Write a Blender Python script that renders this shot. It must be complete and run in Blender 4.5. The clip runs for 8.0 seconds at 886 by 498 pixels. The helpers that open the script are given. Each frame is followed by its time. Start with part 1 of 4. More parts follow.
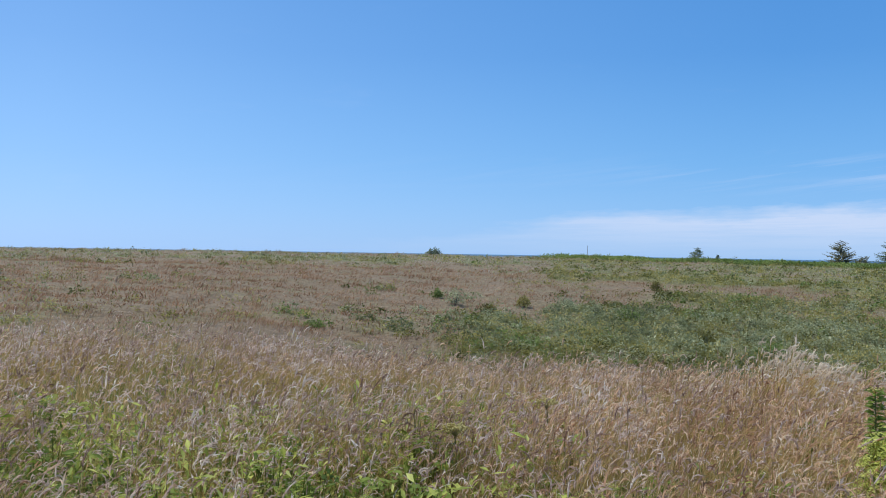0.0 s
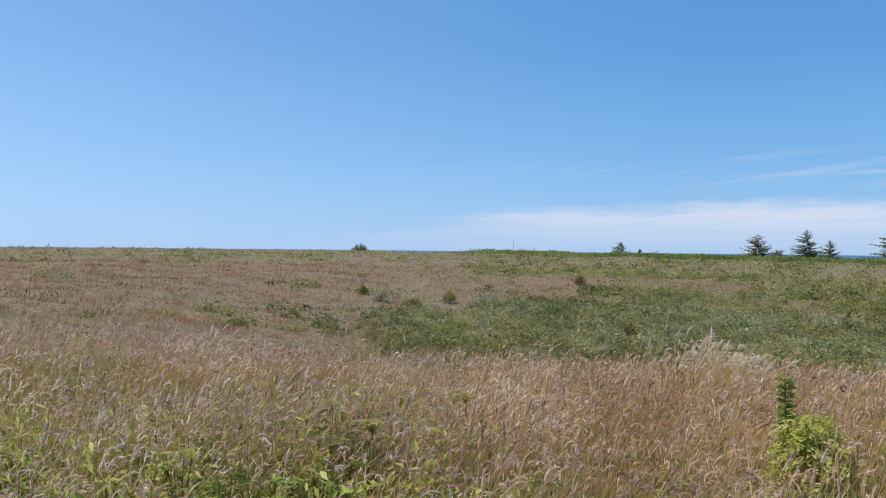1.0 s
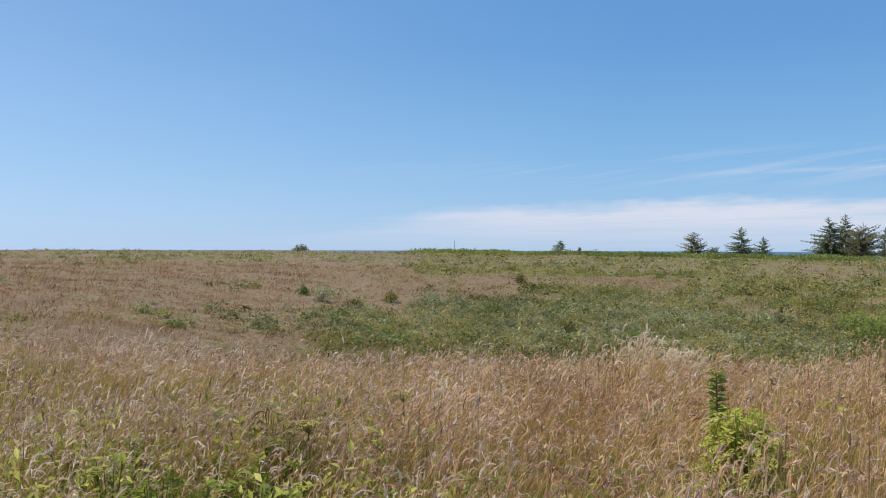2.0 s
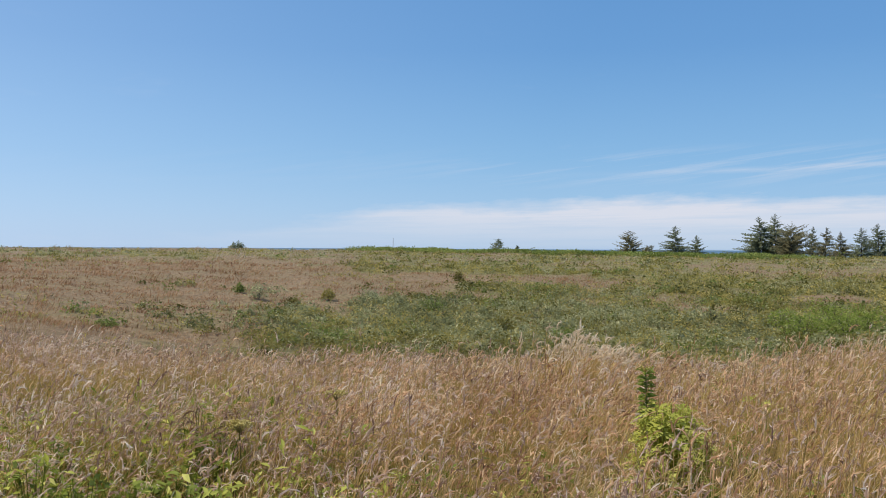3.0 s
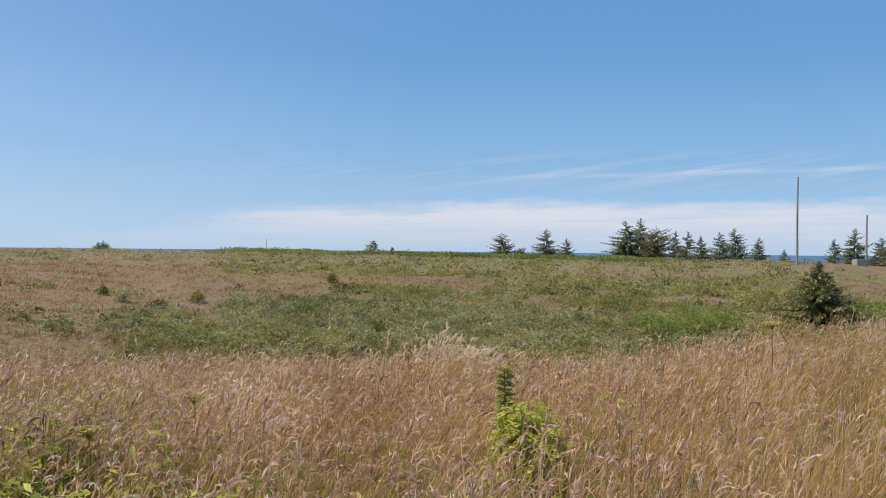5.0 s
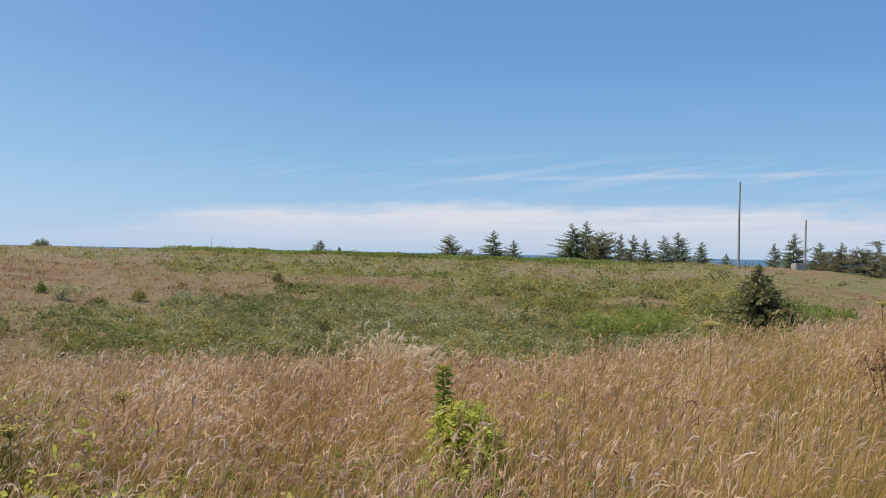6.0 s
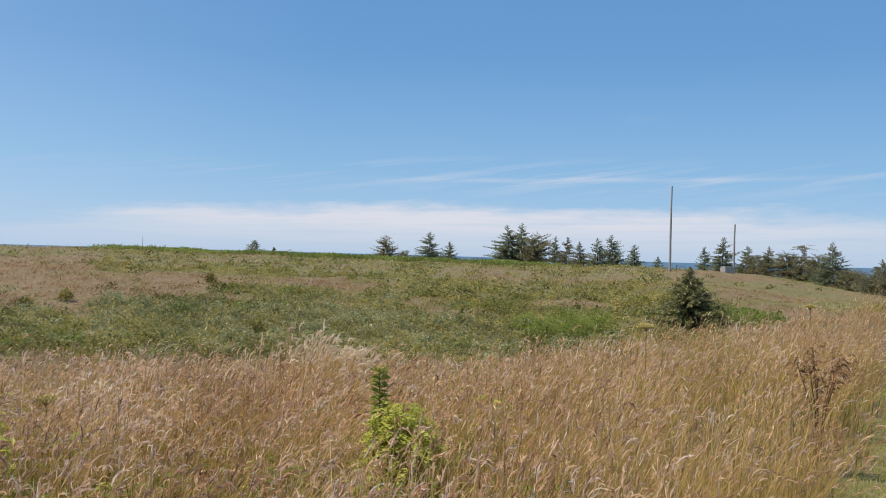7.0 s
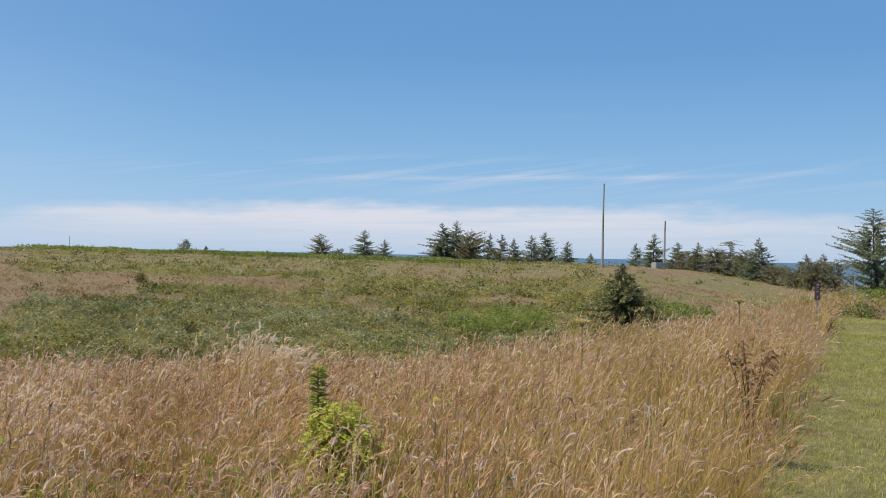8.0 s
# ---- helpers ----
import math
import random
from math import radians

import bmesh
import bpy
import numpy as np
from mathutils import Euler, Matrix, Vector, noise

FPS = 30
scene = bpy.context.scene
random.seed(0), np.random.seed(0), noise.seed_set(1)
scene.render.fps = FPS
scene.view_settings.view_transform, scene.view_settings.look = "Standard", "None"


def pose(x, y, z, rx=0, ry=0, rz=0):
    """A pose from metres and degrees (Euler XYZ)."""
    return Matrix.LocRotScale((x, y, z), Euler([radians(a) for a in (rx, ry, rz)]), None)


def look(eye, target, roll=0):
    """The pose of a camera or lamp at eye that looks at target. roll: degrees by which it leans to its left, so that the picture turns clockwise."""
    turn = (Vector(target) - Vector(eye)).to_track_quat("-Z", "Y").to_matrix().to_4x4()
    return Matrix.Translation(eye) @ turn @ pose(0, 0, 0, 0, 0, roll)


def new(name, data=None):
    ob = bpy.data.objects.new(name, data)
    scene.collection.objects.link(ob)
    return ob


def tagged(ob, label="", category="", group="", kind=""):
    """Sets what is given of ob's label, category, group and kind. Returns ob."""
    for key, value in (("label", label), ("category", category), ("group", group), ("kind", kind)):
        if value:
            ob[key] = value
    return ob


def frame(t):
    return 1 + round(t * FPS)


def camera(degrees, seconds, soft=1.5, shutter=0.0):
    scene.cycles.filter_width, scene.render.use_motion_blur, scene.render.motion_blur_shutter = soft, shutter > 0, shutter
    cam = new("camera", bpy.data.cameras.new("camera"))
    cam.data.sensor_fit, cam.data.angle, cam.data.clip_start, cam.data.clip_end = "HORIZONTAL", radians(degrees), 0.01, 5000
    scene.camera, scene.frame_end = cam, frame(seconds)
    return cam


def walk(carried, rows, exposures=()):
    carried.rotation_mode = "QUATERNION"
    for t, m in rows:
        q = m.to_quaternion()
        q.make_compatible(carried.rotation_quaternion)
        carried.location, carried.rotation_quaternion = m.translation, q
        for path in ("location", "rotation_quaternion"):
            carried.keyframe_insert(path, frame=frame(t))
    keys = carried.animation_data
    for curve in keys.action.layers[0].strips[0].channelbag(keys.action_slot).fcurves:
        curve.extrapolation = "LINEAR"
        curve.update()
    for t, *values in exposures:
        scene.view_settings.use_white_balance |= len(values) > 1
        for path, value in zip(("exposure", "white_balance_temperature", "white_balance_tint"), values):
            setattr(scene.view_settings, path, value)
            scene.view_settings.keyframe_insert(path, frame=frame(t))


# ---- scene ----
cam = camera(50.0, 8.0, soft=0.9)
PATH = [(0, pose(0.000, 0.000, 1.703, 90.030, -0.942, 0.000)),
        (0.5, pose(0.043, 0.071, 1.687, 89.918, -0.740, -2.719)),
        (1, pose(0.063, 0.066, 1.688, 89.853, -0.592, -4.407)),
        (1.5, pose(0.081, 0.069, 1.684, 89.856, -0.320, -6.165)),
        (3, pose(0.128, 0.064, 1.683, 89.730, -0.298, -11.612)),
        (3.5, pose(0.146, 0.041, 1.690, 89.683, -0.426, -13.700)),
        (4, pose(0.161, 0.041, 1.688, 89.674, -0.450, -15.596)),
        (4.5, pose(0.182, 0.029, 1.685, 89.762, -0.462, -17.436)),
        (5, pose(0.203, 0.027, 1.681, 89.896, -0.597, -19.102)),
        (6.5, pose(0.301, 0.128, 1.648, 90.068, -1.440, -24.093)),
        (7, pose(0.302, 0.162, 1.650, 90.162, -1.594, -26.105)),
        (7.5, pose(0.292, 0.179, 1.648, 90.120, -1.500, -27.690)),
        (8, pose(0.291, 0.185, 1.647, 90.125, -1.221, -30.029))]
EXPOSURES = [(0.0, -0.08, 5650, 8), (0.7, -0.06, 5950, 9), (1.5, 0.0, 6450, 10), (3.0, 0.0, 6850, 11), (5.0, 0.0, 7000, 12), (8.0, 0.0, 7050, 12)]
walk(cam, PATH, EXPOSURES)

# ---- sky and sun ----
SUN_AZ, SUN_EL = -68.0, 62.0


def build_sky():
    world = bpy.data.worlds.new("sky")
    world.use_nodes = True
    scene.world = world
    nt = world.node_tree
    nt.nodes.clear()
    N, L = nt.nodes.new, nt.links.new

    def m(op, a, b=None, c=None, clamp=False):
        n = N("ShaderNodeMath")
        n.operation, n.use_clamp = op, clamp
        for i, v in enumerate((a, b, c)):
            if v is not None:
                if isinstance(v, (int, float)):
                    n.inputs[i].default_value = v
                else:
                    L(v, n.inputs[i])
        return n.outputs[0]

    sky = N("ShaderNodeTexSky")
    sky.sky_type, sky.sun_disc = "NISHITA", False
    sky.sun_elevation, sky.sun_rotation = radians(SUN_EL), radians(SUN_AZ)
    sky.altitude, sky.air_density, sky.dust_density, sky.ozone_density = 50, 1.0, 0.35, 2.5
    tex = N("ShaderNodeTexCoord")
    sep = N("ShaderNodeSeparateXYZ")
    L(tex.outputs["Generated"], sep.inputs[0])
    sx, sy, sz = sep.outputs

    # azimuth and elevation in degrees
    azd = m("MULTIPLY", m("ARCTAN2", sx, sy), 57.296)
    eld = m("MULTIPLY", m("ARCSINE", sz), 57.296)
    side = m("ADD", m("MULTIPLY", sx, 0.72), m("MULTIPLY", sy, 0.69))

    def wisp(su, sv, tilt, detail, off):
        """Noise drawn out along the wind: su, sv the scales across and up, tilt the climb of the streaks."""
        c = N("ShaderNodeCombineXYZ")
        L(m("MULTIPLY", azd, su), c.inputs[0])
        L(m("MULTIPLY_ADD", m("MULTIPLY_ADD", azd, -tilt, eld), sv, off), c.inputs[1])
        c.inputs[2].default_value = off
        n = N("ShaderNodeTexNoise")
        n.inputs["Scale"].default_value, n.inputs["Detail"].default_value, n.inputs["Roughness"].default_value = 1.0, detail, 0.62
        L(c.outputs[0], n.inputs[0])
        return n.outputs["Fac"]

    def along(values, lo=-60.0, hi=140.0):
        """A smooth value along the azimuth, from evenly spaced knots."""
        r = N("ShaderNodeValToRGB")
        r.color_ramp.interpolation = "B_SPLINE"
        while len(r.color_ramp.elements) < len(values):
            r.color_ramp.elements.new(0.5)
        for e, (a, v) in zip(r.color_ramp.elements, values):
            e.position, e.color = (a - lo) / (hi - lo), (v, v, v, 1)
        L(m("MULTIPLY_ADD", azd, 1 / (hi - lo), -lo / (hi - lo)), r.inputs[0])
        return r.outputs[0]

    # a low bank of thin cloud over the sea, with a ragged, wind-combed top
    crest = m("MULTIPLY", along(((-60, 0), (-12, .02), (0, .2), (6, .44), (12, .55), (25, .6), (40, .64), (52, .56), (70, .4), (140, .05))), 5.0)
    crest = m("ADD", crest, m("MULTIPLY_ADD", wisp(.16, .75, .03, 6, 2.0), 2.6, -1.3))
    bank = m("MULTIPLY", m("SUBTRACT", crest, eld), 1.15, clamp=True)
    bank = m("MULTIPLY", bank, m("MULTIPLY_ADD", wisp(.10, 2.2, .02, 6, 5.0), 1.6, .12, clamp=True))
    bank = m("MULTIPLY", bank, along(((-60, 0), (-10, .05), (4, .6), (12, .9), (25, 1), (42, .9), (52, .55), (70, .4), (140, .1))))
    bank = m("MULTIPLY", bank, m("MULTIPLY_ADD", eld, .42, .28, clamp=True))
    # wind-drawn streaks above it
    lane = m("SUBTRACT", 1.0, m("MULTIPLY", m("ABSOLUTE", m("SUBTRACT", eld, 4.6)), .72), clamp=True)
    lane = m("MULTIPLY", lane, along(((-60, 0), (8, 0), (18, .7), (30, 1), (44, .8), (56, .35), (140, 0))))
    streak = m("MULTIPLY", m("MULTIPLY_ADD", wisp(.075, 1.5, .13, 7, 8.0), 4.6, -2.2, clamp=True), lane)
    thread = m("SUBTRACT", 1.0, m("MULTIPLY", m("ABSOLUTE", m("SUBTRACT", eld, m("MULTIPLY_ADD", azd, .018, 3.85))), 4.5), clamp=True)
    thread = m("MULTIPLY", m("MULTIPLY", thread, along(((-60, 0), (20, 0), (27, .5), (36, .6), (46, .3), (54, 0), (140, 0)))), m("MULTIPLY_ADD", wisp(.2, 1.2, .02, 6, 12.0), 2.6, -.7, clamp=True))
    high = m("MULTIPLY", m("MULTIPLY_ADD", wisp(.11, .5, .04, 6, 15.0), 3.2, -2.0, clamp=True), m("MULTIPLY_ADD", eld, -.1, 1.6, clamp=True))
    cover = m("ADD", m("MULTIPLY", bank, 0.95), m("MULTIPLY", m("ADD", streak, thread), 0.62), clamp=True)
    cover = m("ADD", cover, m("MULTIPLY", high, .16), clamp=True)
    # clear sea air: deeper blue overhead, a pale blue rim
    air = N("ShaderNodeValToRGB")
    stops = ((0.0, (3.2, 5.3, 8.2)), (.035, (2.55, 4.9, 8.1)), (.09, (1.75, 4.2, 7.6)), (.20, (1.0, 3.05, 6.6)), (.36, (.74, 2.45, 5.8)), (1.0, (.7, 2.0, 5.0)))
    while len(air.color_ramp.elements) < len(stops):
        air.color_ramp.elements.new(0.5)
    for e, (p, c) in zip(air.color_ramp.elements, stops):
        e.position, e.color = p, (*c, 1)
    L(sz, air.inputs[0])
    clear = N("ShaderNodeMix")
    clear.data_type = "RGBA"
    clear.inputs["Factor"].default_value = 0.8
    glow = N("ShaderNodeMix")
    glow.data_type = "RGBA"
    L(m("MULTIPLY", m("MULTIPLY_ADD", side, -1.9, 1.66, clamp=True), m("MULTIPLY_ADD", sz, -1.3, .66, clamp=True)), glow.inputs["Factor"])
    L(air.outputs[0], glow.inputs["A"])
    glow.inputs["B"].default_value = (4.3, 6.4, 9.9, 1)
    L(sky.outputs[0], clear.inputs["A"])
    L(glow.outputs["Result"], clear.inputs["B"])
    mix = N("ShaderNodeMix")
    mix.data_type = "RGBA"
    L(cover, mix.inputs["Factor"])
    L(clear.outputs["Result"], mix.inputs["A"])
    mix.inputs["B"].default_value = CLOUD
    bg = N("ShaderNodeBackground")
    bg.inputs["Strength"].default_value = SKY
    L(mix.outputs["Result"], bg.inputs["Color"])
    L(bg.outputs[0], N("ShaderNodeOutputWorld").inputs[0])


SKY = 0.11
CLOUD = (6.3, 6.75, 7.85, 1)
build_sky()
sun = new("sun", bpy.data.lights.new("sun", "SUN"))
sun.data.energy, sun.data.angle, sun.data.color = 5.0, radians(0.55), (1.0, 0.95, 0.86)
_a, _e = radians(SUN_AZ), radians(SUN_EL)
sun.matrix_world = look((60 * math.sin(_a) * math.cos(_e), 60 * math.cos(_a) * math.cos(_e), 60 * math.sin(_e)), (0, 0, 0))


# ---- materials ----
def plant_mat(name, colours, patch=0.7, translucent=0.35, rough=0.7, fine=30.0, gloss=0.12, clump=0.4, rand=0.5):
    """Leaves and stalks: a colour for every piece out of the ramp, shifted in patches over the ground and in a fine grain."""
    mt = bpy.data.materials.new(name)
    mt.use_nodes = True
    nt = mt.node_tree
    nt.nodes.clear()
    N, L = nt.nodes.new, nt.links.new
    geo = N("ShaderNodeNewGeometry")
    big, small = N("ShaderNodeTexNoise"), N("ShaderNodeTexNoise")
    for n, sc in ((big, patch), (small, fine)):
        n.inputs["Scale"].default_value, n.inputs["Detail"].default_value = sc, 3
        L(geo.outputs["Position"], n.inputs[0])
    def m(op, a, b, c=0.0):
        n = N("ShaderNodeMath")
        n.operation = op
        for i, v in enumerate((a, b, c)):
            if isinstance(v, float):
                n.inputs[i].default_value = v
            else:
                L(v, n.inputs[i])
        return n.outputs[0]
    f = m("MULTIPLY_ADD", geo.outputs["Random Per Island"], rand, m("MULTIPLY_ADD", big.outputs["Fac"], 1.2, -0.1 - rand * .5))
    f = m("MULTIPLY_ADD", small.outputs["Fac"], clump, m("SUBTRACT", f, clump * .5))
    ramp = N("ShaderNodeValToRGB")
    els = ramp.color_ramp.elements
    while len(els) < len(colours):
        els.new(0.5)
    for i, (e, c) in enumerate(zip(els, colours)):
        e.position, e.color = 0.08 + 0.84 * i / (len(colours) - 1), (*c, 1)
    L(f, ramp.inputs[0])
    b = N("ShaderNodeBsdfPrincipled")
    b.inputs["Roughness"].default_value = rough
    b.inputs["Specular IOR Level"].default_value = gloss
    L(ramp.outputs[0], b.inputs["Base Color"])
    t = N("ShaderNodeBsdfTranslucent")
    L(ramp.outputs[0], t.inputs["Color"])
    mx = N("ShaderNodeMixShader")
    mx.inputs[0].default_value = translucent
    L(b.outputs[0], mx.inputs[1])
    L(t.outputs[0], mx.inputs[2])
    L(mx.outputs[0], N("ShaderNodeOutputMaterial").inputs[0])
    return mt


def plain_mat(name, c1, c2, rough=0.7, metal=0.0, scale=8.0, bump=0.2, stretch=(1, 1, 1)):
    mt = bpy.data.materials.new(name)
    mt.use_nodes = True
    nt = mt.node_tree
    N, L = nt.nodes.new, nt.links.new
    b = nt.nodes["Principled BSDF"]
    tex, mp = N("ShaderNodeTexCoord"), N("ShaderNodeMapping")
    mp.inputs["Scale"].default_value = stretch
    L(tex.outputs["Object"], mp.inputs[0])
    n1, n2 = N("ShaderNodeTexNoise"), N("ShaderNodeTexNoise")
    n1.inputs["Scale"].default_value, n1.inputs["Detail"].default_value = scale, 6
    n2.inputs["Scale"].default_value, n2.inputs["Detail"].default_value = scale * 7, 4
    for n in (n1, n2):
        L(mp.outputs[0], n.inputs[0])
    add = N("ShaderNodeMath")
    add.operation = "MULTIPLY_ADD"
    L(n2.outputs["Fac"], add.inputs[0])
    add.inputs[1].default_value = 0.5
    L(n1.outputs["Fac"], add.inputs[2])
    ramp = N("ShaderNodeValToRGB")
    ramp.color_ramp.elements[0].position, ramp.color_ramp.elements[0].color = 0.5, (*c1, 1)
    ramp.color_ramp.elements[1].position, ramp.color_ramp.elements[1].color = 0.95, (*c2, 1)
    L(add.outputs[0], ramp.inputs[0])
    L(ramp.outputs[0], b.inputs["Base Color"])
    b.inputs["Roughness"].default_value, b.inputs["Metallic"].default_value = rough, metal
    bp = N("ShaderNodeBump")
    bp.inputs["Strength"].default_value, bp.inputs["Distance"].default_value = bump, 0.02
    L(n2.outputs["Fac"], bp.inputs["Height"])
    L(bp.outputs[0], b.inputs["Normal"])
    return mt


def ground_mat():
    """Thatch and soil between the plants: straw where the grass is dry, moss-green where the leaves grow."""
    mt = bpy.data.materials.new("thatch")
    mt.use_nodes = True
    nt = mt.node_tree
    N, L = nt.nodes.new, nt.links.new
    b = nt.nodes["Principled BSDF"]
    geo, att = N("ShaderNodeNewGeometry"), N("ShaderNodeAttribute")
    att.attribute_name = "green"
    outs = []
    for sc, det in ((0.45, 5), (5.0, 6), (40.0, 3)):
        n = N("ShaderNodeTexNoise")
        n.inputs["Scale"].default_value, n.inputs["Detail"].default_value = sc, det
        L(geo.outputs["Position"], n.inputs[0])
        outs.append(n.outputs["Fac"])
    ramps = []
    for cols in (((.12, .08, .04), (.20, .135, .07), (.28, .20, .112)), ((.07, .08, .02), (.145, .155, .042), (.235, .23, .08))):
        r = N("ShaderNodeValToRGB")
        r.color_ramp.elements.new(0.5)
        for e, p, c in zip(r.color_ramp.elements, (.3, .5, .72), cols):
            e.position, e.color = p, (*c, 1)
        L(outs[1], r.inputs[0])
        ramps.append(r.outputs[0])
    add = N("ShaderNodeMath")
    add.operation, add.use_clamp = "MULTIPLY_ADD", True
    L(outs[0], add.inputs[0])
    add.inputs[1].default_value = 0.9
    sub = N("ShaderNodeMath")
    sub.operation = "SUBTRACT"
    L(att.outputs["Fac"], sub.inputs[0])
    sub.inputs[1].default_value = 0.45
    L(sub.outputs[0], add.inputs[2])
    mix = N("ShaderNodeMix")
    mix.data_type = "RGBA"
    L(add.outputs[0], mix.inputs["Factor"])
    L(ramps[0], mix.inputs["A"])
    L(ramps[1], mix.inputs["B"])
    L(mix.outputs["Result"], b.inputs["Base Color"])
    b.inputs["Roughness"].default_value = 0.95
    bp = N("ShaderNodeBump")
    bp.inputs["Strength"].default_value, bp.inputs["Distance"].default_value = 0.8, 0.05
    L(outs[2], bp.inputs["Height"])
    L(bp.outputs[0], b.inputs["Normal"])
    return mt


M_GROUND = ground_mat()
M_HEAD = plant_mat("seed_head", [(.29, .153, .077), (.59, .362, .196), (.90, .635, .39), (.99, .87, .65)], 1.3, .5, .8, fine=9.0, clump=.8, rand=.6)
M_MAUVE_HEAD = plant_mat("mauve_seed_head", [(.23, .135, .085), (.51, .338, .238), (.83, .63, .475), (.99, .90, .76)], 1.3, .5, .8, fine=9.0, clump=.9, rand=.65)
M_RUST = plant_mat("rusty_grass", [(.18, .09, .045), (.30, .168, .09), (.41, .255, .148), (.51, .365, .235)], .15, .4, fine=1.2, clump=.8, rand=.4)
M_OLIVE = plant_mat("olive_grass", [(.10, .10, .03), (.205, .20, .064), (.32, .305, .115), (.44, .41, .19)], .16, .4, fine=1.0, clump=1.3, rand=.4)
M_PALE = plant_mat("pale_seed_head", [(.52, .38, .24), (.80, .66, .47), (.99, .90, .74)], 1.3, .5, .8, fine=9.0, clump=.7, rand=.5)
M_STRAW = plant_mat("straw_stem", [(.25, .163, .047), (.50, .338, .112), (.71, .525, .225)], .8, .4, fine=9.0, clump=.6)
M_BLADE = plant_mat("grass_blade", [(.085, .13, .022), (.20, .25, .048), (.40, .38, .11)], .8, .45, fine=6.0, clump=.6)
M_DRY = plant_mat("dry_meadow", [(.20, .12, .058), (.32, .20, .10), (.42, .285, .155), (.52, .40, .265)], .15, .4, fine=1.2, clump=.8, rand=.35)
M_MAUVE = plant_mat("greyish_grass", [(.24, .18, .115), (.37, .30, .205), (.50, .425, .315), (.60, .54, .42)], .12, .4, fine=.9, clump=.9, rand=.35)
M_HERB = plant_mat("meadow_leaf", [(.085, .08, .018), (.235, .21, .055), (.40, .338, .10), (.54, .445, .175)], .14, .42, fine=.75, clump=1.7, rand=.2)
M_GREY = plant_mat("greyish_leaf", [(.13, .138, .062), (.31, .318, .152), (.515, .50, .28)], .17, .38, fine=.9, clump=1.7, rand=.3)
M_MOUND = plant_mat("mound_leaf", [(.065, .07, .02), (.175, .173, .052), (.31, .29, .092)], .3, .4, fine=1.5, clump=1.2, rand=.3)
M_FERN = plant_mat("bracken", [(.085, .12, .028), (.19, .24, .06), (.33, .365, .11)], .3, .4, fine=2, clump=.7, rand=.3)
M_LAWN = plant_mat("mown_blade", [(.29, .285, .07), (.46, .44, .13), (.66, .60, .25)], .9, .45, fine=4.0, clump=1.0)
M_LEAF = plant_mat("broad_leaf", [(.065, .092, .014), (.195, .24, .034), (.42, .445, .09)], 3.0, .4, .6, gloss=.15, fine=14.0, clump=.7)
M_LIME = plant_mat("lime_leaf", [(.23, .25, .035), (.50, .51, .10), (.76, .72, .22)], 4.0, .45, .6, gloss=.15, fine=14.0, clump=.8)
M_WEED = plant_mat("weed_leaf", [(.12, .165, .03), (.27, .34, .066), (.49, .535, .145)], 3.0, .6, .6, gloss=.15, fine=14.0, clump=.7)
M_STALK = plant_mat("green_stalk", [(.16, .15, .05), (.28, .24, .09), (.40, .31, .15)], 3.0, .1)
M_YELLOW = plant_mat("yellow_umbel", [(.40, .31, .08), (.56, .45, .14), (.66, .56, .26)], 6.0, .3)
M_DEAD = plant_mat("dead_dock", [(.12, .06, .03), (.23, .125, .06), (.34, .21, .11)], 6.0, .15)
M_NEEDLE = plant_mat("spruce_needles", [(.11, .135, .075), (.23, .26, .15), (.38, .40, .25)], .5, .48, .6, fine=3)
M_NEEDLE_OLD = plant_mat("weathered_needles", [(.115, .113, .062), (.245, .232, .13), (.39, .355, .21)], .5, .48, .6, fine=3)
M_NEEDLE_YOUNG = plant_mat("young_needles", [(.09, .102, .042), (.25, .252, .11), (.50, .47, .23)], .8, .35, .6, fine=4, clump=.7)
M_BARK = plain_mat("bark", (.05, .04, .032), (.16, .13, .10), .9, 0, 4, .6, (1, 1, .25))
M_POLE = plain_mat("grey_timber", (.24, .23, .21), (.42, .405, .38), .85, 0, 3, .4, (1, 1, .1))
M_STEEL = plain_mat("galvanised_steel", (.30, .30, .30), (.48, .48, .47), .45, .8, 12, .1)
M_PANEL = plain_mat("brown_panel", (.07, .035, .035), (.11, .06, .058), .5, 0, 10, .05)
M_WHITE = plain_mat("white_print", (.22, .18, .17), (.32, .28, .26), .6, 0, 10, .05)
M_CONCRETE = plain_mat("concrete", (.26, .25, .23), (.42, .40, .37), .9, 0, 3, .4)


def sea_mat():
    mt = plain_mat("sea_water", (.05, .11, .17), (.07, .14, .20), .55, 0, .01, .3)
    return mt


M_SEA = sea_mat()

# ---- ground ----
# The plan is kept in polar survey coordinates: an azimuth clockwise from +y and a distance, with these scales to degrees and metres.
PLAN = 1.0927


def at(az, d):
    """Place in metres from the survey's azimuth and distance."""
    a = np.radians(np.asarray(az) / PLAN)
    return d * PLAN * np.sin(a), d * PLAN * np.cos(a)


def polar(x, y):
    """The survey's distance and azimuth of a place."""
    return np.hypot(x, y) / PLAN, np.degrees(np.arctan2(x, y)) * PLAN


AZ = [-200, -90, -32, -14, -4, 8, 22, 34, 42, 48, 53, 57, 62, 90, 200]
BREAK_D = [8, 8, 7.4, 6.6, 6.3, 6.1, 6.4, 7.4, 10.2, 15.5, 25, 38, 40, 12, 8]
FLOOR_Z = [-.3, -.3, -.35, -.8, -1.7, -2.1, -2.2, -2.1, -1.8, -1.6, -1.5, -.5, -.2, -.3, -.3]
RIM_Z = [0, 0.3, 1.02, 1.03, 1.00, .90, .57, .28, .34, .20, -.95, -1.5, -1.2, 0, 0]


